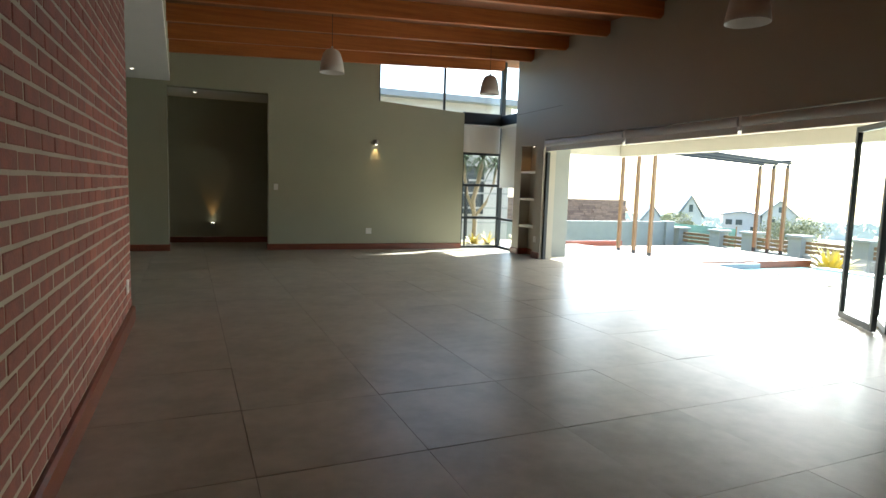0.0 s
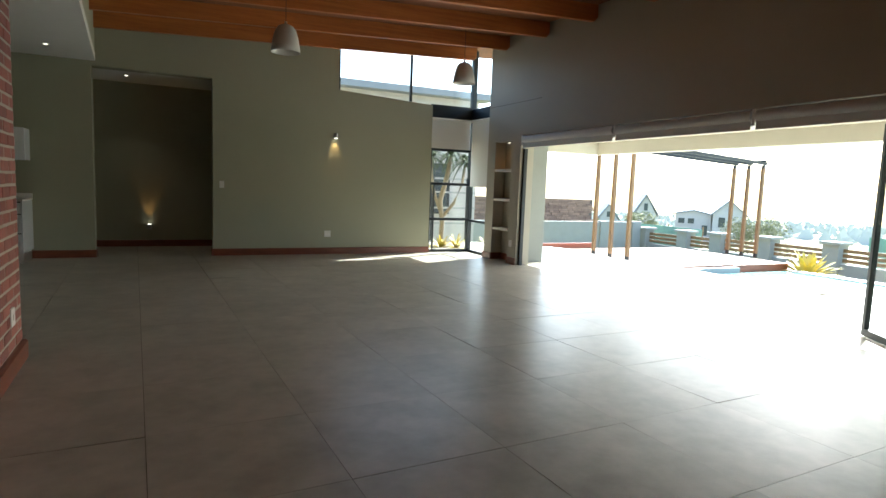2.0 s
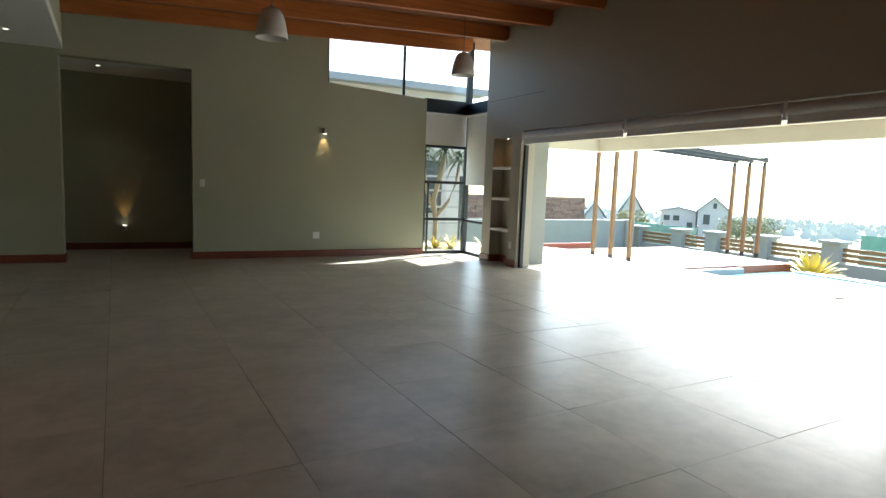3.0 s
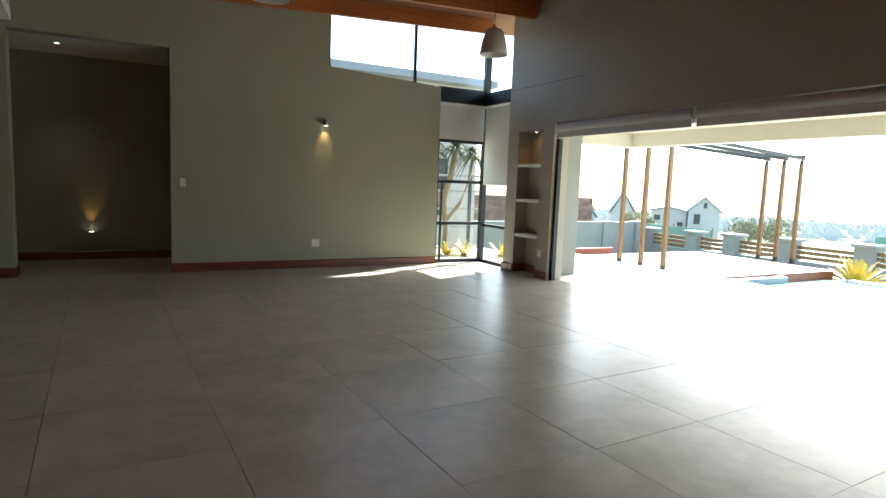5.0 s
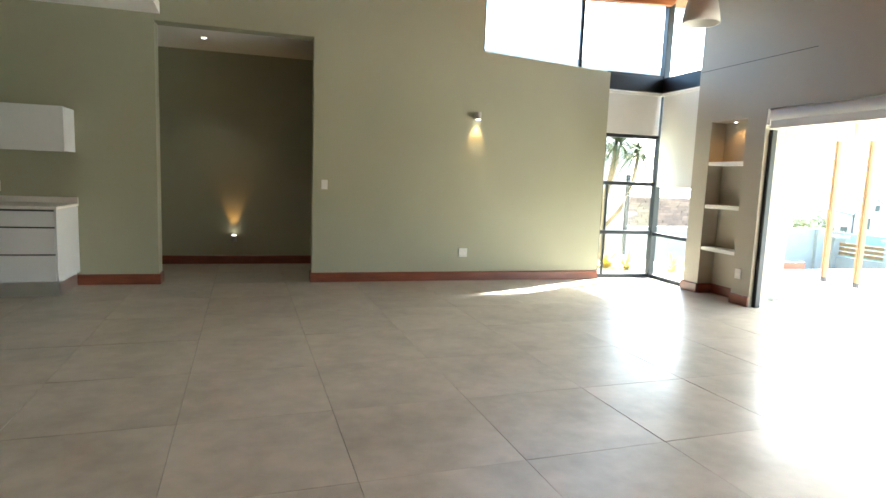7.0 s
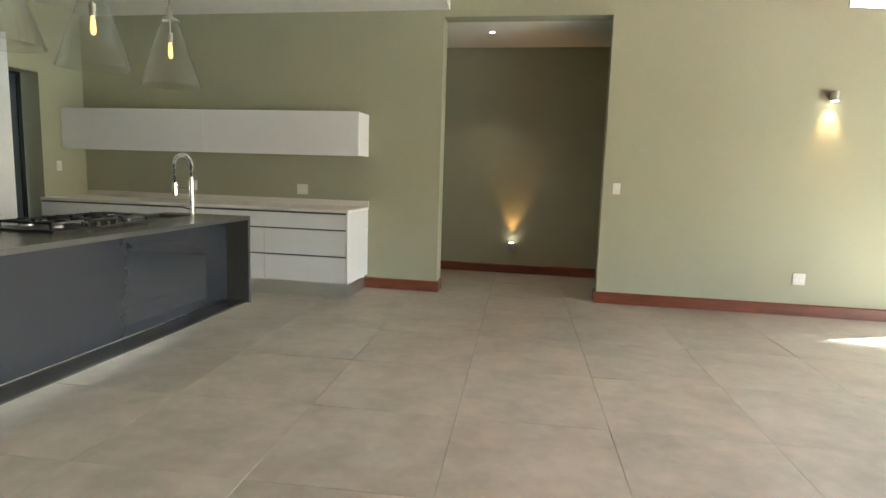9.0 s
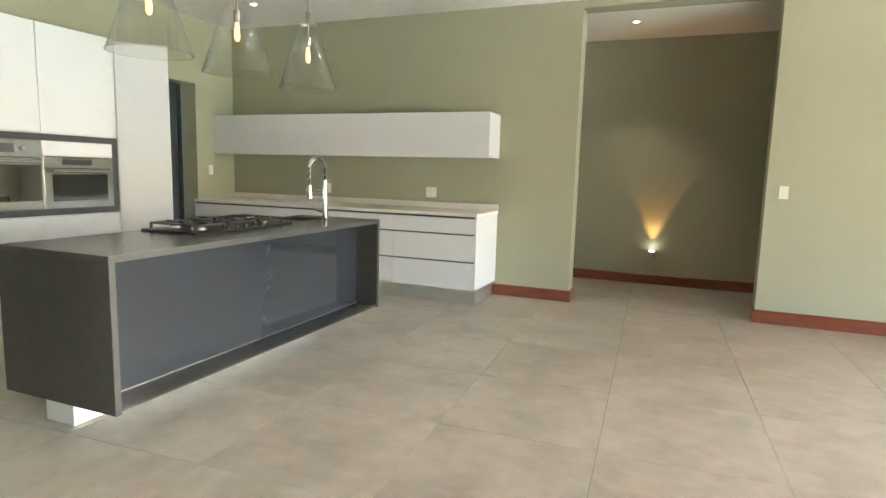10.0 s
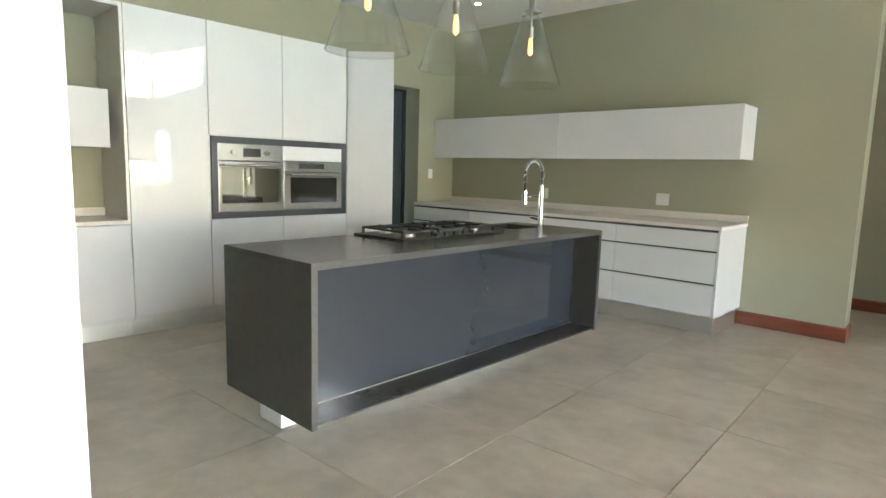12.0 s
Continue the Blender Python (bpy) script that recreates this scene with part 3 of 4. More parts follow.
part("sink_bowl", boxes(((SX0, SY0, 0.72), (SX1, SY1, 0.725)), ((SX0 - 0.004, SY0, 0.725), (SX0, SY1, 0.90)), ((SX1, SY0, 0.725), (SX1 + 0.004, SY1, 0.90)),
                        ((SX0, SY0 - 0.004, 0.725), (SX1, SY0, 0.90)), ((SX0, SY1, 0.725), (SX1, SY1 + 0.004, 0.90))), STEEL, isl, "stainless steel sink bowl")


def hob(x0, x1, y0, y1, z):
    h = thing("gas_hob", ((x0 + x1) / 2, (y0 + y1) / 2, z), "black five-burner gas hob with cast iron pan supports", "hob")
    part("plate", box((x0, y0, z + 0.001), (x1, y1, z + 0.012), 0.003), DARK_PLASTIC, h)
    cx, cy = (x0 + x1) / 2, (y0 + y1) / 2
    w, l = x1 - x0, y1 - y0
    for bx, by, r in ((cx - w * 0.24, y0 + l * 0.17, 0.035), (cx + w * 0.2, y0 + l * 0.17, 0.045), (cx, cy, 0.062),
                      (cx - w * 0.24, y1 - l * 0.17, 0.045), (cx + w * 0.2, y1 - l * 0.17, 0.03)):
        b = part("burner", rod((bx, by, z + 0.012), (bx, by, z + 0.026), r, r * 0.9, 20), NICKEL, h)
        part("burner_cap", rod((bx, by, z + 0.026), (bx, by, z + 0.034), r * 0.8, r * 0.7, 20), IRON, b)
    for k in range(3):
        a, b = y0 + 0.02 + (l - 0.04) * k / 3 + 0.02, y0 + 0.02 + (l - 0.04) * (k + 1) / 3 - 0.02
        g = bmesh.new()
        t, zt = 0.012, z + 0.052
        for yy in (a, b - t):
            box((x0 + 0.03, yy, zt - t), (x1 - 0.05, yy + t, zt), 0, g)
        for xx in (x0 + 0.03, x1 - 0.05 - t):
            box((xx, a + t, zt - t), (xx + t, b - t, zt), 0, g)
        m = (a + b) / 2
        box((x0 + 0.042, m - t / 2, zt - t + 0.001), (cx - 0.05, m + t / 2, zt + 0.005), 0, g)
        box((cx + 0.03, m - t / 2, zt - t + 0.001), (x1 - 0.062, m + t / 2, zt + 0.005), 0, g)
        box((cx - 0.09, a + t, zt - t + 0.001), (cx - 0.09 + t, b - t, zt + 0.004), 0, g)
        box((cx + 0.07, a + t, zt - t + 0.001), (cx + 0.07 + t, b - t, zt + 0.004), 0, g)
        for xx in (x0 + 0.03, x1 - 0.05 - t):
            for yy in (a, b - t):
                box((xx, yy, z + 0.012), (xx + t, yy + t, zt - t), 0, g)
        part("pan_support", g, IRON, h)
    for k in range(5):
        y = cy - 0.16 + 0.08 * k
        part("knob", rod((x1 - 0.028, y, z + 0.012), (x1 - 0.028, y, z + 0.032), 0.016, 0.014, 16), IRON, h)


hob(-2.435, -2.0, 9.07, 9.95, 0.93)


def spring_tap(x, y, z):
    t = thing("kitchen_tap", (x, y, z), "chrome spring-neck kitchen mixer tap on the island", "tap")
    part("base", rod((x, y, z), (x, y, z + 0.05), 0.026, 0.024, 20), CHROME, t)
    part("stem", rod((x, y, z + 0.05), (x, y, z + 0.30), 0.019, 0.018, 18), CHROME, t)
    R = 0.075
    arc = [(x, y, z + 0.30), (x, y, z + 0.40)] + [(x - R + R * math.cos(a), y, z + 0.40 + R * math.sin(a)) for a in np.linspace(0.15, math.pi, 14)] + [(x - 2 * R, y, z + 0.33), (x - 2 * R, y, z + 0.24)]
    part("hose", tube(arc, 0.009, 10), DARK_PLASTIC, t)
    sp = bmesh.new()
    pts = []
    for i in range(len(arc) - 1):
        for f in np.linspace(0, 1, 6, endpoint=False):
            pts.append(Vector(arc[i]).lerp(Vector(arc[i + 1]), f))
    coil = []
    n = 420
    for i in range(n):
        u = i / (n - 1) * (len(pts) - 2)
        k = int(u)
        p = pts[k].lerp(pts[k + 1], u - k)
        d = (pts[k + 1] - pts[k]).normalized()
        side = Vector((0, 1, 0))
        nn = d.cross(side)
        a = i * 2 * math.pi / 19
        coil.append(p + 0.0155 * (math.cos(a) * side + math.sin(a) * nn))
    part("spring", tube(coil, 0.0035, 5, sp), CHROME, t)
    part("spray_head", rod((x - 2 * R, y, z + 0.25), (x - 2 * R, y, z + 0.15), 0.02, 0.024, 18), CHROME, t)
    part("support_arm", rod((x, y, z + 0.215), (x - 2 * R, y, z + 0.215), 0.008), CHROME, t)
    part("spray_ring", rod((x - 2 * R, y, z + 0.205), (x - 2 * R, y, z + 0.225), 0.028, seg=20), CHROME, t)
    part("lever", rod((x, y, z + 0.045), (x - 0.075, y - 0.02, z + 0.06), 0.014, 0.012), CHROME, t)


spring_tap(-2.16, 10.6, 0.93)


def glass_pendant(x, y, zb, ceiling):
    p = thing("glass_pendant", (x, y, ceiling), "clear glass cone pendant lamp with a lit filament bulb", "pendant lamp", "island pendants")
    sh = part("shade", lathe([(0.045, 0.45), (0.075, 0.39), (0.21, 0.0), (0.207, 0.0), (0.072, 0.388), (0.043, 0.446)], (x, y, zb), 40), CLEAR, p, "clear glass cone shade")
    sh.visible_shadow = False
    part("rim", lathe([(0.2115, 0.0), (0.2115, 0.004), (0.2055, 0.004), (0.2055, 0.0), (0.2115, 0.0)], (x, y, zb), 40), CLEAR, p)
    part("holder", rod((x, y, zb + 0.30), (x, y, zb + 0.37), 0.018, 0.02), NICKEL, p)
    part("bulb", lathe([(0.002, 0.19), (0.012, 0.197), (0.017, 0.215), (0.015, 0.26), (0.01, 0.30)], (x, y, zb), 16), FILAMENT, p, "glowing bulb")
    part("gallery", lathe([(0.05, 0.455), (0.05, 0.47), (0.02, 0.485), (0.02, 0.54), (0.012, 0.55)], (x, y, zb), 20), NICKEL, p)
    for s in (-1, 1):
        part("clamp_screw", rod((x + 0.05 * s, y, zb + 0.45), (x + 0.075 * s, y, zb + 0.45), 0.006), NICKEL, p)
    part("stem", rod((x, y, zb + 0.37), (x, y, ceiling - 0.025), 0.006), NICKEL, p)
    part("ceiling_rose", rod((x, y, ceiling - 0.025), (x, y, ceiling), 0.05, 0.055, 24), NICKEL, p)


for y in (10.22, 9.49, 8.85):
    glass_pendant(-2.05, y, 1.89, 3.03)
    lamp("bulb_light", "POINT", (-2.05, y, 2.1), (-2.05, y, 0), 0.06, (1, 0.76, 0.5), 0.02)


def downlight(x, y, z, watts=0.22):
    d = thing("downlight", (x, y, z), "small lit recessed ceiling downlight with a white ring", "downlight", "ceiling downlights")
    part("ring", lathe([(0.045, -0.001), (0.045, -0.006), (0.03, -0.006), (0.03, -0.001)], (x, y, z), 24), PLASTIC, d)
    part("lens", rod((x, y, z - 0.004), (x, y, z - 0.001), 0.029, seg=20), GLOW, d)
    lamp("downlight_beam", "SPOT", (x, y, z - 0.012), (x, y, 0), watts, (1, 0.86, 0.68), 0.03, 95)


downlight(-0.06, 13.33, 2.965, 1.2)
downlight(-3.82, 11.75, 3.03)
downlight(-0.92, 11.65, 3.03)
downlight(-3.82, 9.2, 3.03)


def wall_plate(x, y, z, axis, w, h, kind):
    """A switch or socket plate on a wall; axis is the way it faces."""
    lab = {"socket": "white plastic double wall socket", "switch": "white plastic rocker light switch", "twin": "white plastic two-gang power socket"}[kind]
    p = thing("wall_socket" if kind != "switch" else "light_switch", (x, y, z), lab + " on the wall", "socket" if kind != "switch" else "switch")
    d = Vector(axis)
    s = Vector((-d.y, d.x, 0))

    def slab(name, u0, u1, v0, v1, t0, t1, m, bev=0.002):
        c = [Vector((x, y, z)) + s * u + Vector((0, 0, v)) + d * t for u in (u0, u1) for v in (v0, v1) for t in (t0, t1)]
        lo = [min(q[i] for q in c) for i in range(3)]
        hi = [max(q[i] for q in c) for i in range(3)]
        part(name, box(lo, hi, bev), m, p)
    slab("plate", -w / 2, w / 2, -h / 2, h / 2, 0, 0.009, PLASTIC)
    if kind == "switch":
        slab("rocker", -0.012, 0.012, -0.02, 0.02, 0.009, 0.014, PLASTIC)
    else:
        for u in (-w * 0.22, w * 0.22):
            slab("outlet", u - 0.018, u + 0.018, -0.03, 0.005, 0.009, 0.011, WHITE_PAINT)
            slab("rocker", u - 0.008, u + 0.008, 0.015, 0.035, 0.009, 0.013, PLASTIC)


wall_plate(1.375, YN, 1.215, (0, -1, 0), 0.075, 0.115, "switch")
wall_plate(3.2, YN, 0.375, (0, -1, 0), 0.115, 0.115, "socket")
wall_plate(-2.09, YN, 1.09, (0, -1, 0), 0.13, 0.115, "twin")
wall_plate(-3.47, YN, 1.09, (0, -1, 0), 0.115, 0.115, "socket")
wall_plate(XW, 12.2, 1.27, (1, 0, 0), 0.07, 0.115, "switch")
wall_plate(XW, 8.17, 1.10, (1, 0, 0), 0.14, 0.115, "twin")
wall_plate(XE, 10.85, 0.36, (-1, 0, 0), 0.09, 0.115, "socket")
bs = thing("brick_socket", (brick_x(6.62), 6.62, 0.36), "white plastic socket plate on the brick wall", "socket")
part("plate", box((brick_x(6.62) - 0.01, 6.57, 0.30), (brick_x(6.62) + 0.012, 6.67, 0.42), 0.003), PLASTIC, bs)
part("rocker", box((brick_x(6.62) + 0.012, 6.605, 0.34), (brick_x(6.62) + 0.016, 6.635, 0.38)), PLASTIC, bs)

# dark door in the kitchen doorway
d1 = thing("door_1", (XW - 0.23, 11.55, 0), "black framed dark glass door in the kitchen doorway", "door")
d1["kind"] = "structure"
part("door_frame", boxes(((XW - 0.27, 11.10, 0), (XW - 0.22, 11.17, 2.3)), ((XW - 0.27, 11.93, 0), (XW - 0.22, 11.98, 2.3)), ((XW - 0.27, 11.17, 2.24), (XW - 0.22, 11.93, 2.3))), BLACK, d1)
part("door_leaf", box((XW - 0.26, 11.17, 0.005), (XW - 0.235, 11.93, 2.24)), DARK_GLASS, d1)

# ---- living room fittings ----
def dome_pendant(x, y, zb):
    zc = ceil_z(x)
    p = thing("dome_pendant", (x, y, zc), "off-white domed pendant lamp hanging from the timber ceiling", "pendant lamp", "living room pendants")
    prof = [(0.018, 0.315), (0.05, 0.312), (0.085, 0.295), (0.115, 0.255), (0.14, 0.18), (0.158, 0.09), (0.17, 0.0), (0.165, 0.0),
            (0.152, 0.09), (0.134, 0.18), (0.108, 0.25), (0.08, 0.285), (0.018, 0.30)]
    part("shade", lathe(prof, (x, y, zb), 40), CONCRETE, p)
    part("bulb", lathe([(0.002, 0.06), (0.025, 0.07), (0.032, 0.1), (0.02, 0.15), (0.015, 0.2)], (x, y, zb), 16), PLASTIC, p)
    part("cap", rod((x, y, zb + 0.31), (x, y, zb + 0.35), 0.02, 0.014), NICKEL, p)
    part("cord", rod((x, y, zb + 0.35), (x, y, zc - 0.02), 0.004, seg=8), DARK_PLASTIC, p)
    part("ceiling_cup", rod((x, y, zc - 0.05), (x, y, zc + 0.01), 0.045, 0.05, 20), NICKEL, p)


dome_pendant(1.82, 9.22, 2.82)
dome_pendant(4.62, 10.1, 2.88)
dome_pendant(4.27, 4.6, 2.67)

# wall sconce and floor uplight
sc = thing("wall_sconce", (3.31, YN, 2.17), "small satin nickel wall spotlight shining down the wall", "wall lamp")
part("backplate", rod((3.31, YN, 2.17), (3.31, YN - 0.012, 2.17), 0.035, seg=24), NICKEL, sc)
part("arm", rod((3.31, YN - 0.012, 2.17), (3.31, YN - 0.06, 2.17), 0.01), NICKEL, sc)
part("barrel", rod((3.31, YN - 0.075, 2.115), (3.31, YN - 0.075, 2.205), 0.036, seg=24), NICKEL, sc)
part("lens", rod((3.31, YN - 0.075, 2.111), (3.31, YN - 0.075, 2.1145), 0.03, seg=20), GLOW, sc)
lamp("sconce_beam", "SPOT", (3.31, YN - 0.075, 2.10), (3.31, YN + 0.06, 1.75), 0.7, (1, 0.6, 0.24), 0.02, 60)
ul = thing("wall_uplight", (0.23, 14.18, 0.38), "small satin nickel wall uplight glowing warm on the passage wall", "wall lamp")
part("backplate", rod((0.23, 14.18, 0.37), (0.23, 14.168, 0.37), 0.035, seg=24), NICKEL, ul)
part("arm", rod((0.23, 14.168, 0.37), (0.23, 14.125, 0.37), 0.01), NICKEL, ul)
part("barrel", rod((0.23, 14.105, 0.33), (0.23, 14.105, 0.42), 0.036, seg=24), NICKEL, ul)
part("lens", rod((0.23, 14.105, 0.4205), (0.23, 14.105, 0.424), 0.03, seg=20), GLOW, ul)
lamp("uplight_beam", "SPOT", (0.23, 14.105, 0.435), (0.23, 14.16, 2), 0.6, (1, 0.5, 0.15), 0.02, 55)
nl = thing("niche_light", (6.16, 11.23, 2.17), "tiny warm spotlight in the niche ceiling", "downlight")
part("ring", rod((6.16, 11.23, 2.155), (6.16, 11.23, 2.169), 0.025, seg=20), NICKEL, nl)
part("lens", rod((6.16, 11.23, 2.152), (6.16, 11.23, 2.1545), 0.018, seg=16), GLOW, nl)
lamp("niche_beam", "SPOT", (6.16, 11.23, 2.148), (6.16, 11.23, 0), 0.28, (1, 0.52, 0.18), 0.02, 130)

# ---- patio, pool terrace and garden ----
patio = setting("pavement", box((6.33, -3.0, -0.85), (8.9, 13.6, -0.022)), PAVE_JOINT, "pale tiled covered patio outside the folding doors")
gr = bmesh.new()
rings = ((8.0, -0.82), (14.5, -0.86), (40, -3.2), (110, -7), (300, -14), (1200, -40), (4000, -120))
prev = None
for r, z in rings:
    cur = [gr.verts.new((4 + r * math.cos(a), 6 + r * math.sin(a), z)) for a in np.linspace(0, 2 * math.pi, 49)[:-1]]
    if prev:
        for i in range(48):
            gr.faces.new((prev[i], prev[(i + 1) % 48], cur[(i + 1) % 48], cur[i]))
    else:
        gr.faces.new(cur)
    prev = cur
setting("ground", gr, GRASS, "dry green lawn and falling ground")

verandah = thing("verandah_roof", (7.4, 7.0, 2.1), "cream painted flat verandah roof over the patio", "roof")
verandah["kind"] = "structure"
part("soffit", box((6.33, 1.5, 2.32), (8.72, 11.85, 2.45)), CREAM, verandah)
part("fascia_beam", box((8.5, 1.5, 2.09), (8.72, 11.85, 2.32)), CREAM, verandah)
part("fascia_beam", box((6.33, 11.6, 2.09), (8.5, 11.85, 2.32)), CREAM, verandah)
part("fascia_beam", box((6.33, 1.5, 2.09), (8.5, 1.7, 2.32)), CREAM, verandah)
solid("door_pier", box((6.33, 10.96, -0.02), (6.83, 11.28, 2.32), 0.006), GREY_OUT, "grey plastered pier beside the folding doors", "pier", kind="structure")
solid("patio_column", box((8.45, 1.5, -0.02), (8.72, 1.78, 2.09), 0.006), CREAM, "cream plastered column holding the verandah roof", "column", kind="structure")


def timber_post(x, y, z0, z1):
    p = thing("timber_post", (x, y, z0), "golden hardwood pergola post on a dark steel shoe", "post", "pergola posts")
    part("shoe", box((x - 0.035, y - 0.035, z0), (x + 0.035, y + 0.035, z0 + 0.11), 0.004), BLACK, p)
    for s in (-1, 1):
        part("plank", box((x - 0.036, y + s * 0.022 - 0.017, z0 + 0.10), (x + 0.036, y + s * 0.022 + 0.017, z1 - 0.08), 0.006), TIMBER, p)
    part("steel_core", box((x - 0.02, y - 0.005, z0 + 0.1), (x + 0.02, y + 0.005, z1)), BLACK, p)
    part("head", box((x - 0.03, y - 0.03, z1 - 0.08), (x + 0.03, y + 0.03, z1), 0.004), BLACK, p)


NEAR_POSTS, FAR_POSTS = (12.5, 11.95, 11.42), (12.48, 12.07, 11.68)
for y in NEAR_POSTS:
    timber_post(9.3, y, -0.1, 2.33)
for y in FAR_POSTS:
    timber_post(13.65, y, -0.13, 2.13)
for y, e in zip(NEAR_POSTS, FAR_POSTS):
    bm = prism([(9.18, 2.337), (13.75, 2.133), (13.75, 2.203), (9.18, 2.407)], "y", -0.03, 0.03)
    for v in bm.verts:
        v.co.y += y + (e - y) * (v.co.x - 9.3) / 4.35
    solid("pergola_beam", bm, BLACK, "dark steel pergola beam over the terrace", "beam", "pergola beams")
solid("pergola_rail", box((13.62, 11.6, 2.206), (13.68, 12.56, 2.246), 0.003), BLACK, "dark steel rail across the pergola beams", "beam")

DX0, DX1, DY0, DY1, DZ = 9.72, 13.42, 10.68, 14.0, -0.13
deck = thing("pool_deck", (11.6, 12.3, -0.8), "raised hardwood pool deck with red brown fascia boards", "deck")
n = 26
for i in range(n):
    y0 = DY0 + 0.03 + (DY1 - DY0 - 0.03) * i / n
    part("deck_board", box((DX0, y0, DZ - 0.028), (DX1, y0 + (DY1 - DY0 - 0.03) / n - 0.006, DZ)), DECK, deck)
for i in range(3):
    z1 = DZ - 0.15 * i
    part("fascia_board", box((11.6, DY0 - 0.02, z1 - 0.145), (DX1, DY0 + 0.024, z1), 0.004), FASCIA, deck)
part("edge_board", box((DX0 - 0.2, DY0 + 0.7, DZ - 0.07), (DX0 - 0.006, DY1, DZ + 0.012), 0.004), FASCIA, deck)
part("joist_frame", box((DX0 + 0.02, DY0 + 0.03, -0.85), (DX1 - 0.02, DY1 - 0.02, DZ - 0.03)), FASCIA, deck)
step = thing("deck_upstand", (9.2, 14.05, -0.1), "red brown hardwood upstand behind the deck", "trim")
part("board", box((8.7, 14.02, -0.12), (10.6, 14.09, 0.01), 0.004), FASCIA, step)
pool = thing("swimming_pool", (10.8, 9.3, -0.8), "turquoise swimming pool with a pale stone rim", "pool")
part("rim", boxes(((9.5, 7.6, -0.85), (9.75, 10.64, -0.1)), ((13.0, 7.6, -0.85), (13.3, 10.3, -0.24)), ((9.75, 7.4, -0.85), (13.0, 7.6, -0.1))), PAVE, pool)
part("tiled_wall", box((9.75, 10.48, -0.85), (11.59, 10.64, -0.16)), ROOF, pool, "grey tiled pool wall")
part("water", box((9.75, 7.6, -0.8), (13.0, 10.47, -0.27)), WATER, pool)
solid("terrace_slab", boxes(((8.905, 0.0, -0.85), (13.3, 7.39, -0.1)), ((8.905, 7.39, -0.85), (9.48, 14.0, -0.1))), PAVE, "pale stone terrace beyond the patio", "pavement", kind="structure")

gw = thing("garden_wall", (11, 19, -1.2), "grey green plastered garden wall with a pier", "wall")
part("wall", box((4.0, 19.0, -1.6), (16.45, 19.2, 0.25)), GREY_OUT, gw)
part("pier", box((14.95, 18.95, -1.6), (15.4, 19.25, 0.27), 0.01), GREY_OUT, gw)
part("end_pier", box((16.45, 18.9, -1.6), (16.85, 19.3, 0.27), 0.01), GREY_OUT, gw)


def boundary(x, ys):
    def top(y):
        return 0.22 - 0.022 * (y - 11.9)
    for y in ys:
        p = thing("boundary_pier", (x, y, -1.3), "grey plastered boundary pier with a projecting cap", "pier", "boundary piers")
        part("shaft", box((x - 0.22, y - 0.22, -1.3), (x + 0.22, y + 0.22, top(y) - 0.09)), GREY_OUT, p)
        part("cap", box((x - 0.29, y - 0.29, top(y) - 0.09), (x + 0.29, y + 0.29, top(y)), 0.012), GREY_OUT, p)
    for a, b in zip(ys, ys[1:]):
        f = thing("boundary_fence", (x, (a + b) / 2, -1.3), "low grey wall with golden timber slats between piers", "fence", "boundary fence panels")
        h = top((a + b) / 2) - 0.20
        part("wall", box((x - 0.1, a + 0.225, -1.3), (x + 0.1, b - 0.225, h - 0.42)), GREY_OUT, f)
        for k in range(3):
            part("slat", box((x - 0.015, a + 0.225, h - 0.37 + 0.135 * k), (x + 0.015, b - 0.225, h - 0.27 + 0.135 * k), 0.004), TIMBER, f)


boundary(17.2, (6.1, 8.0, 9.95, 11.9, 13.9, 15.65, 17.05, 19.0))
sn = thing("shade_net", (17.9, 18.0, -1.3), "green shade net screen behind the boundary fence", "net")
part("net", box((17.9, 17.0, -0.9), (17.92, 20.2, 0.13)), NET, sn)
for y in (17.0, 18.6, 20.2):
    part("stake", rod((17.95, y, -1.6), (17.95, y, 0.22), 0.025), TIMBER, sn)
fn = thing("shade_net", (26.0, 13.8, -2.4), "long green shade net on a far building plot", "net")
part("net", box((27.0, 12.0, -2.3), (27.02, 16.4, -0.12)), NET, fn)


def frond_bush(x, y, z, n, length, material, name, label, seed, width=0.03, droop=0.9):
    rnd = random.Random(seed)
    b = thing(name, (x, y, z), label, "plant")
    for k in range(n):
        a = 2 * math.pi * k / n + rnd.uniform(-0.2, 0.2)
        up = rnd.uniform(0.35, 1.3)
        L = length * rnd.uniform(0.75, 1.1)
        bm = bmesh.new()
        pa = None
        for i in range(7):
            u = i / 6
            r = L * u * math.cos(up) * (1 - 0.15 * u)
            h = L * u * math.sin(up) - droop * L * u * u * 0.45
            w = width * (1 - u) ** 0.6 * (0.5 + u) + 0.003
            c = Vector((x + r * math.cos(a), y + r * math.sin(a), z + 0.02 + h))
            s = Vector((-math.sin(a), math.cos(a), 0)) * w
            cur = (bm.verts.new(c - s), bm.verts.new(c + Vector((0, 0, -0.25 * w))), bm.verts.new(c + s))
            if pa:
                bm.faces.new((pa[0], pa[1], cur[1], cur[0]))
                bm.faces.new((pa[1], pa[2], cur[2], cur[1]))
            pa = cur
        part("frond", bm, material, b)
    return b


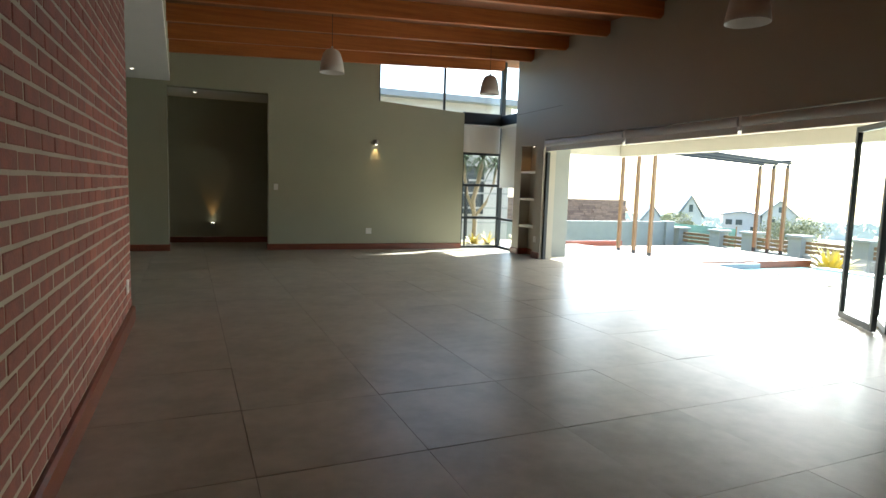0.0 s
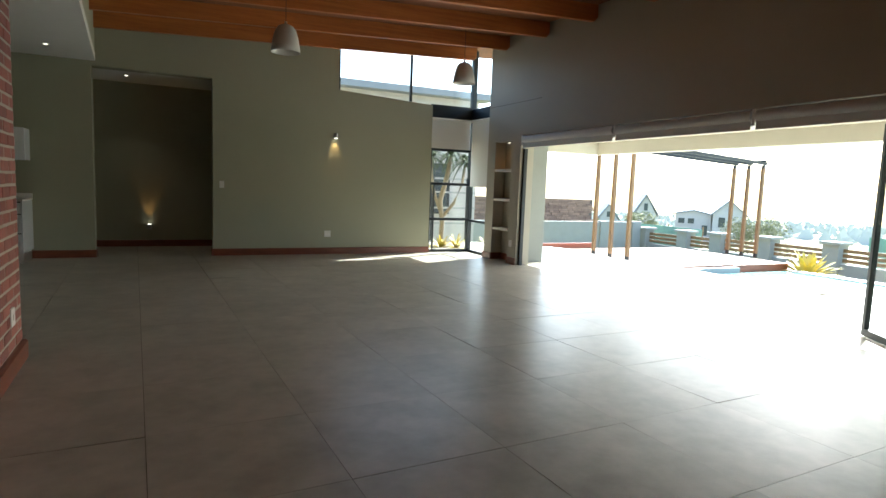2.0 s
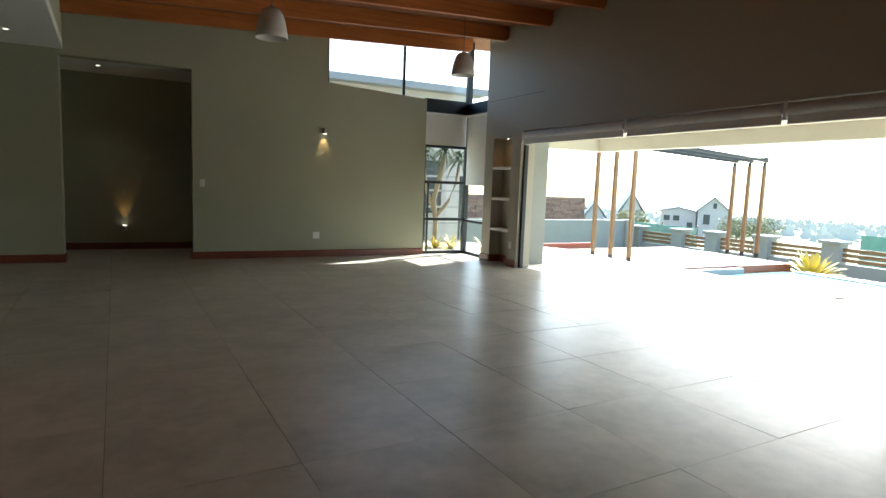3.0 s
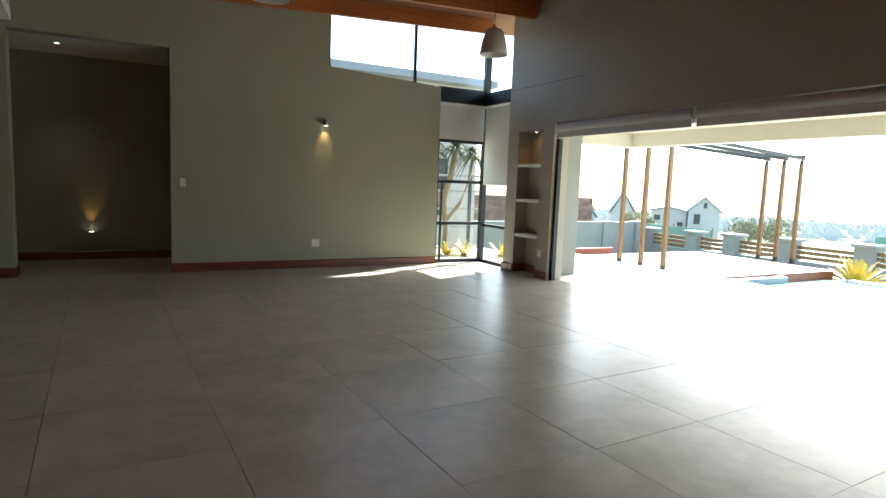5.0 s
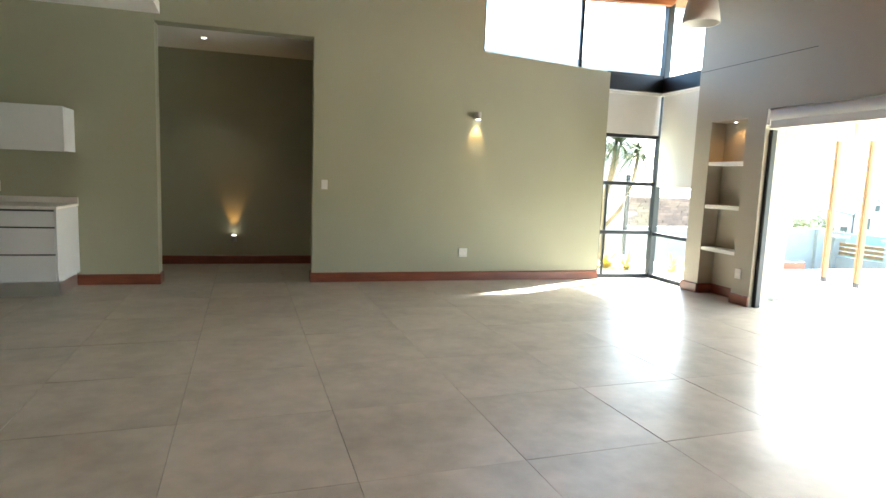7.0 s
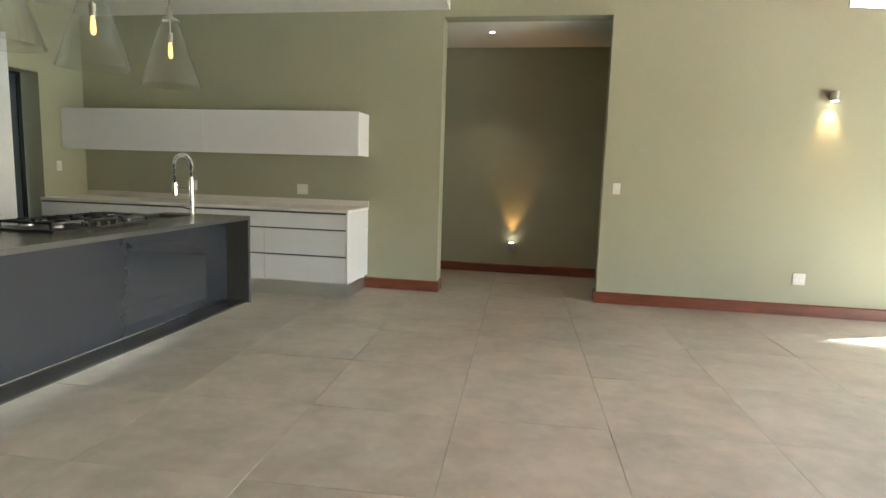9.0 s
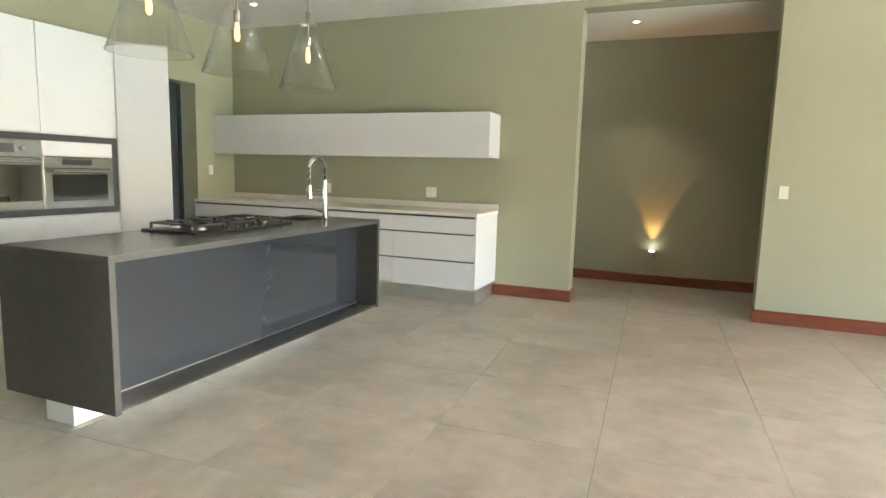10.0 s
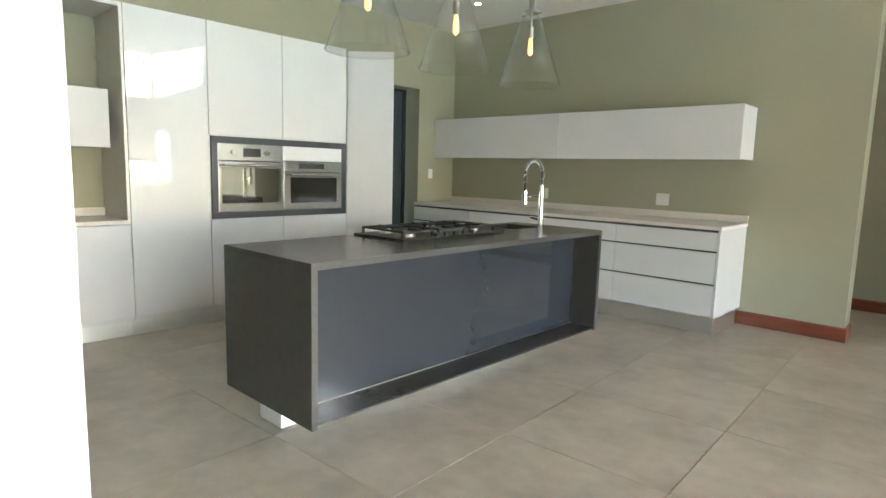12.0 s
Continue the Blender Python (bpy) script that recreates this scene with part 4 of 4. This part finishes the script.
cycad = frond_bush(13.75, 10.4, -0.5, 64, 0.95, YELLOW, "cycad", "golden yellow cycad beside the pool", 3, 0.06, 0.55)
part("stem", rod((13.75, 10.4, -0.86), (13.75, 10.4, -0.45), 0.11, 0.09, 12), BARK, cycad)
for i, (x, y) in enumerate(((5.95, 13.55), (6.3, 13.5), (6.95, 13.2), (5.2, 14.3))):
    frond_bush(x, y, -0.05, 40, 0.55, YELLOW if i != 3 else LEAF_PALE, "flax_bush", "yellow green flax clump outside the corner window", 10 + i, 0.022)
solid("planting_bed", box((3.0, 12.9, -0.5), (6.33, 16.2, -0.055)), PAVE, "pale gravel bed outside the corner window", "ground", kind="structure")
solid("planting_bed_side", box((6.335, 12.2, -0.5), (7.6, 13.7, -0.019)), PAVE, "pale gravel strip beside the patio", "ground", kind="structure")

# dragon tree outside the corner window
dt = thing("dragon_tree", (6.2, 14.1, -0.05), "dragon tree with forked trunk and drooping strap leaves", "tree")
part("trunk", tube([(6.2, 14.1, -0.06), (6.22, 14.1, 0.5), (6.15, 14.1, 1.0), (6.28, 14.08, 1.5), (6.35, 14.05, 2.0)], 0.055, 10), BARK, dt)
part("limb", tube([(6.17, 14.1, 0.75), (6.02, 14.15, 1.15), (5.95, 14.2, 1.6), (5.95, 14.2, 1.95)], 0.04, 8), BARK, dt)
part("limb", tube([(6.2, 14.1, 0.6), (6.45, 14.0, 0.95), (6.62, 13.95, 1.4), (6.68, 13.95, 1.85)], 0.035, 8), BARK, dt)
rnd = random.Random(8)
for cx, cy, cz in ((6.35, 14.05, 2.02), (5.95, 14.2, 1.97), (6.68, 13.95, 1.87)):
    bm = bmesh.new()
    for k in range(95):
        a, up, L = rnd.uniform(0, 6.283), rnd.uniform(-0.1, 1.4), rnd.uniform(0.45, 0.7)
        pa = None
        for i in range(6):
            u = i / 5
            r, h = L * u * math.cos(up), L * u * math.sin(up) - L * u * u * 0.75
            w = 0.024 * (1 - u) + 0.002
            c = Vector((cx + r * math.cos(a), cy + r * math.sin(a), cz + h))
            s = Vector((-math.sin(a), math.cos(a), 0)) * w
            cur = (bm.verts.new(c - s), bm.verts.new(c + s))
            if pa:
                bm.faces.new((pa[0], pa[1], cur[1], cur[0]))
            pa = cur
    part("leaf_crown", bm, LEAF_PALE, dt)

# neighbouring wing behind the far wall
nb = thing("neighbour_wing", (4, 17, -0.5), "pale plastered neighbouring wing with a grey roof edge", "building")
part("wall", box((-2, 17.0, -0.55), (8.6, 17.3, 3.75)), HOUSE, nb)
part("roof", prism([(16.6, 3.75), (17.3, 3.75), (21.0, 4.5), (21.0, 4.6), (16.6, 3.92)], "x", -2.3, 8.9), ROOF, nb)
for x in (5.0, 6.6):
    w = part("window", box((x, 16.96, 0.6), (x + 1.1, 16.998, 1.9)), DARK_GLASS, nb)
    part("frame", boxes(((x - 0.05, 16.94, 0.55), (x, 17.0, 1.95)), ((x + 1.1, 16.94, 0.55), (x + 1.15, 17.0, 1.95)), ((x, 16.94, 1.9), (x + 1.1, 17.0, 1.95)), ((x, 16.94, 0.55), (x + 1.1, 17.0, 0.6))), BLACK, w)
rl = thing("garden_screen", (6, 15.6, -0.05), "dark steel garden screen with rails and posts", "fence")
for x in (4.6, 5.6, 6.6, 7.6):
    part("post", box((x, 15.58, -0.06), (x + 0.06, 15.64, 1.55)), BLACK, rl)
for z in (0.35, 0.75, 1.15, 1.5):
    part("rail", box((4.4, 15.65, z), (7.9, 15.69, z + 0.05)), mat("weathered rail", (0.3, 0.3, 0.29), 0.6), rl)

# dry stone wall beyond the garden wall
sw = thing("stone_wall", (11.5, 20.3, -0.5), "brown dry stacked stone wall beyond the garden", "wall")
part("core", box((6.4, 20.15, -1.7), (15.48, 20.4, 1.02)), mat("stone joint shadow", (0.12, 0.1, 0.08), 0.95), sw)
rnd = random.Random(5)
z = 0.2
while z < 1.0:
    h = rnd.uniform(0.06, 0.085)
    x = 6.4 + rnd.uniform(-0.1, 0)
    while x < 15.3:
        l = rnd.uniform(0.2, 0.46)
        part("stone", box((x, 20.10 + rnd.uniform(0, 0.03), z), (x + l - 0.012, 20.16, z + h - 0.01)), STACK, sw)
        x += l
    z += h


def far_house(x, y, z, yaw, w, d, h, gable, label, wins):
    """A rendered house with a pitched roof, its front facing local -y."""
    hs = thing("house", (x, y, z), label, "house", "distant houses")
    m = Matrix.Translation((x, y, z)) @ Matrix.Rotation(radians(yaw), 4, "Z")

    def put(name, bm, mt, par=hs):
        bmesh.ops.transform(bm, matrix=m, verts=bm.verts)
        return part(name, bm, mt, par)
    put("wall", prism([(-w / 2, 0), (w / 2, 0), (w / 2, h), (0, h + gable), (-w / 2, h)], "y", -d / 2, d / 2), HOUSE)
    t = 0.25
    for s in (-1, 1):
        put("roof", prism([(s * (w / 2 + 0.4), h - 0.35), (0, h + gable + 0.02), (0, h + gable + t), (s * (w / 2 + 0.4), h - 0.35 + t)], "y", -d / 2 - 0.3, d / 2 + 0.3), ROOF)
    for wx, wz, ww, wh in wins:
        win = put("window", box((wx - ww / 2, -d / 2 - 0.05, wz), (wx + ww / 2, -d / 2 + 0.05, wz + wh)), DARK_GLASS)
        put("sill", box((wx - ww / 2 - 0.1, -d / 2 - 0.15, wz - 0.12), (wx + ww / 2 + 0.1, -d / 2, wz)), HOUSE, win)


far_house(80.5, 66.5, -6.6, -48, 4.4, 9, 5.3, 2.0, "pale gabled two-storey house in the distance", ((-0.95, 3.3, 0.9, 1.5), (0.1, 5.75, 0.5, 0.8)))
far_house(77.9, 70.8, -6.6, -48, 5.2, 8, 5.3, 0.25, "pale flat-fronted house beside the gabled one", ((-1.7, 3.6, 0.9, 0.8), (-0.3, 3.6, 0.9, 0.8), (1.7, 1.8, 0.8, 1.6)))
far_house(64.3, 67.9, -6.2, -40, 2.9, 9, 4.7, 2.6, "pale steep-gabled house further down the slope", ((0, 5.2, 0.5, 1.0),))
far_house(60.6, 71.6, -6.4, -36, 2.6, 7, 4.0, 1.9, "low pale house behind the stone wall", ((0, 4.2, 0.5, 0.8),))



def leafy_tree(x, y, z, trunk, spread, height, seed, label):
    rnd = random.Random(seed)
    t = thing("garden_tree", (x, y, z), label, "tree", "garden trees")
    bm = rod((x, y, z), (x + 0.1, y, z + trunk), 0.12, 0.08, 10)
    for k in range(6):
        a = 1.05 * k + rnd.uniform(-0.3, 0.3)
        rod((x + 0.1, y, z + trunk * 0.85), (x + spread * 0.6 * math.cos(a), y + spread * 0.6 * math.sin(a), z + trunk + height * rnd.uniform(0.3, 0.6)), 0.05, 0.02, 6, bm)
    part("trunk", bm, BARK, t)
    me_v, me_f = [], []
    lobes = [(Vector((rnd.uniform(-1, 1) * spread * 0.62, rnd.uniform(-1, 1) * spread * 0.62, trunk + height * rnd.uniform(0.2, 0.78))), spread * rnd.uniform(0.28, 0.5)) for _ in range(11)]
    for c, r in lobes:
        for _ in range(700):
            d = Vector((rnd.gauss(0, 1), rnd.gauss(0, 1), rnd.gauss(0, 1))).normalized() * r * rnd.uniform(0.55, 1.08)
            p = Vector((x, y, z)) + c + Vector((d.x, d.y, d.z * 0.75))
            u = Vector((rnd.gauss(0, 1), rnd.gauss(0, 1), rnd.gauss(0, 1))).normalized()
            v = u.orthogonal().normalized()
            s = rnd.uniform(0.025, 0.06)
            i = len(me_v)
            me_v += [p - u * s, p + v * s * 0.45, p + u * s, p - v * s * 0.45]
            me_f.append((i, i + 1, i + 2, i + 3))
    o = Vector(ORIGIN[t.name])
    me = bpy.data.meshes.new("crown")
    me.from_pydata([v - o for v in me_v], [], me_f)
    me.materials.append(LEAF)
    cr = new("crown", me)
    cr.parent = t


leafy_tree(20.3, 22.2, -1.8, 0.5, 1.05, 2.05, 1, "olive green garden tree behind the fence")
leafy_tree(20.6, 20.8, -1.8, 0.5, 0.6, 1.5, 2, "small olive green shrub behind the fence")
leafy_tree(22.0, 18.1, -1.9, 0.6, 1.45, 2.15, 3, "rounded olive green tree beyond the boundary wall")
rnd = random.Random(12)
me_v, me_f = [], []
for _ in range(2500):
    a, r = rnd.uniform(0.1, 1.15), rnd.uniform(150, 900)
    g = -8 - (r - 150) * 0.028
    p = Vector((4 + r * math.cos(a), 6 + r * math.sin(a), g + rnd.uniform(-4, 1)))
    u, v = Vector((rnd.gauss(0, 1), rnd.gauss(0, 1), 0.2)).normalized() * rnd.uniform(1, 4), Vector((0, 0, 1)) * rnd.uniform(1, 3)
    i = len(me_v)
    me_v += [p - u, p + v, p + u, p - v]
    me_f.append((i, i + 1, i + 2, i + 3))
# woods take the pale scrub colour in place of real haze
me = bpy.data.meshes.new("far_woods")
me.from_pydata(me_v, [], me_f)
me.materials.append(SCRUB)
tagged(new("far_woods", me), "scrub and trees across the valley, coloured pale for haze", "trees", kind="stuff")

# ---- bricks, floor tiles and patio tiles ----
def piece_mesh(name, sx, sy, sz, bev, material):
    bm = box((-sx / 2, -sy / 2, -sz / 2), (sx / 2, sy / 2, sz / 2))
    if bev:
        bmesh.ops.bevel(bm, geom=bm.edges[:], offset=bev, segments=1, affect="EDGES")
    return mesh_of(name, bm, material)


BL, BH, COURSE, PITCH = 0.218, 0.069, 0.0845, 0.2335
brick_full = piece_mesh("brick", 0.03, BL, BH, 0.004, BRICK)
brick_half = piece_mesh("half_brick", 0.03, BL / 2 - 0.006, BH, 0.004, BRICK)
rnd = random.Random(2)
yaw = math.atan(BW_LEAN)
rest_v, rest_f = [], []
count = 0
row = 0
z = 0.135 + BH / 2
while z < 3.33:
    y = BW_END - BL / 2 if row % 2 == 0 else BW_END - BL / 4
    first = row % 2 == 1
    while y > -1.9:
        half = first
        first = False
        at = Matrix.Translation((brick_x(y) - 0.013 + rnd.uniform(-0.002, 0.002), y, z + rnd.uniform(-0.0015, 0.0015))) @ Matrix.Rotation(yaw, 4, "Z") @ Matrix.Rotation(rnd.uniform(-0.008, 0.008), 4, "X")
        if y > 4.75 and z < 2.35 and count < 300:
            ob = new("brick", brick_half if half else brick_full)
            ob.parent, ob.matrix_basis = brick_wall, at
            count += 1
        elif y > 2.4:
            src = brick_half if half else brick_full
            k = len(rest_v)
            rest_v += [at @ v.co for v in src.vertices]
            rest_f += [[k + i for i in p.vertices] for p in src.polygons]
        y -= PITCH * (0.75 if half else 1.0)
    z += COURSE
    row += 1
me = bpy.data.meshes.new("brickwork")
me.from_pydata(rest_v, [], rest_f)
me.materials.append(BRICK)
ob = new("brickwork", me)
ob.parent = brick_wall
tagged(ob, kind="stuff")

TP, TJ = 0.822, 0.0032
tile_mesh = piece_mesh("floor_tile", TP - TJ, TP - TJ, 0.012, 0, TILE)
turn = Matrix.Rotation(radians(2.6), 4, "Z")
rnd = random.Random(21)
for i in range(-10, 8):
    for j in range(-10, 12):
        p = turn @ Vector((i * TP + TP / 2, j * TP + TP / 2, 0)) + Vector((2.075, 5.285, -0.006))
        if -5.7 < p.x < 7.2 and -2.2 < p.y < 14.6:
            ob = new("floor_tile", tile_mesh)
            ob.parent = floor
            ob.matrix_basis = (Matrix.Translation(p) @ turn @ Matrix.Rotation(math.pi / 2 * ((i * 3 + j) % 4), 4, "Z")
                               @ Matrix.Rotation(rnd.gauss(0, 0.0014), 4, "X") @ Matrix.Rotation(rnd.gauss(0, 0.0014), 4, "Y"))
pave_mesh = piece_mesh("patio_tile", TP - TJ, TP - TJ, 0.014, 0, PAVE)
for i in range(3):
    for j in range(-2, 15):
        ob = new("patio_tile", pave_mesh)
        ob.parent = patio
        ob.matrix_basis = Matrix.Translation((6.36 + TP * (i + 0.5), 0.2 + TP * (j + 0.5), -0.0095))
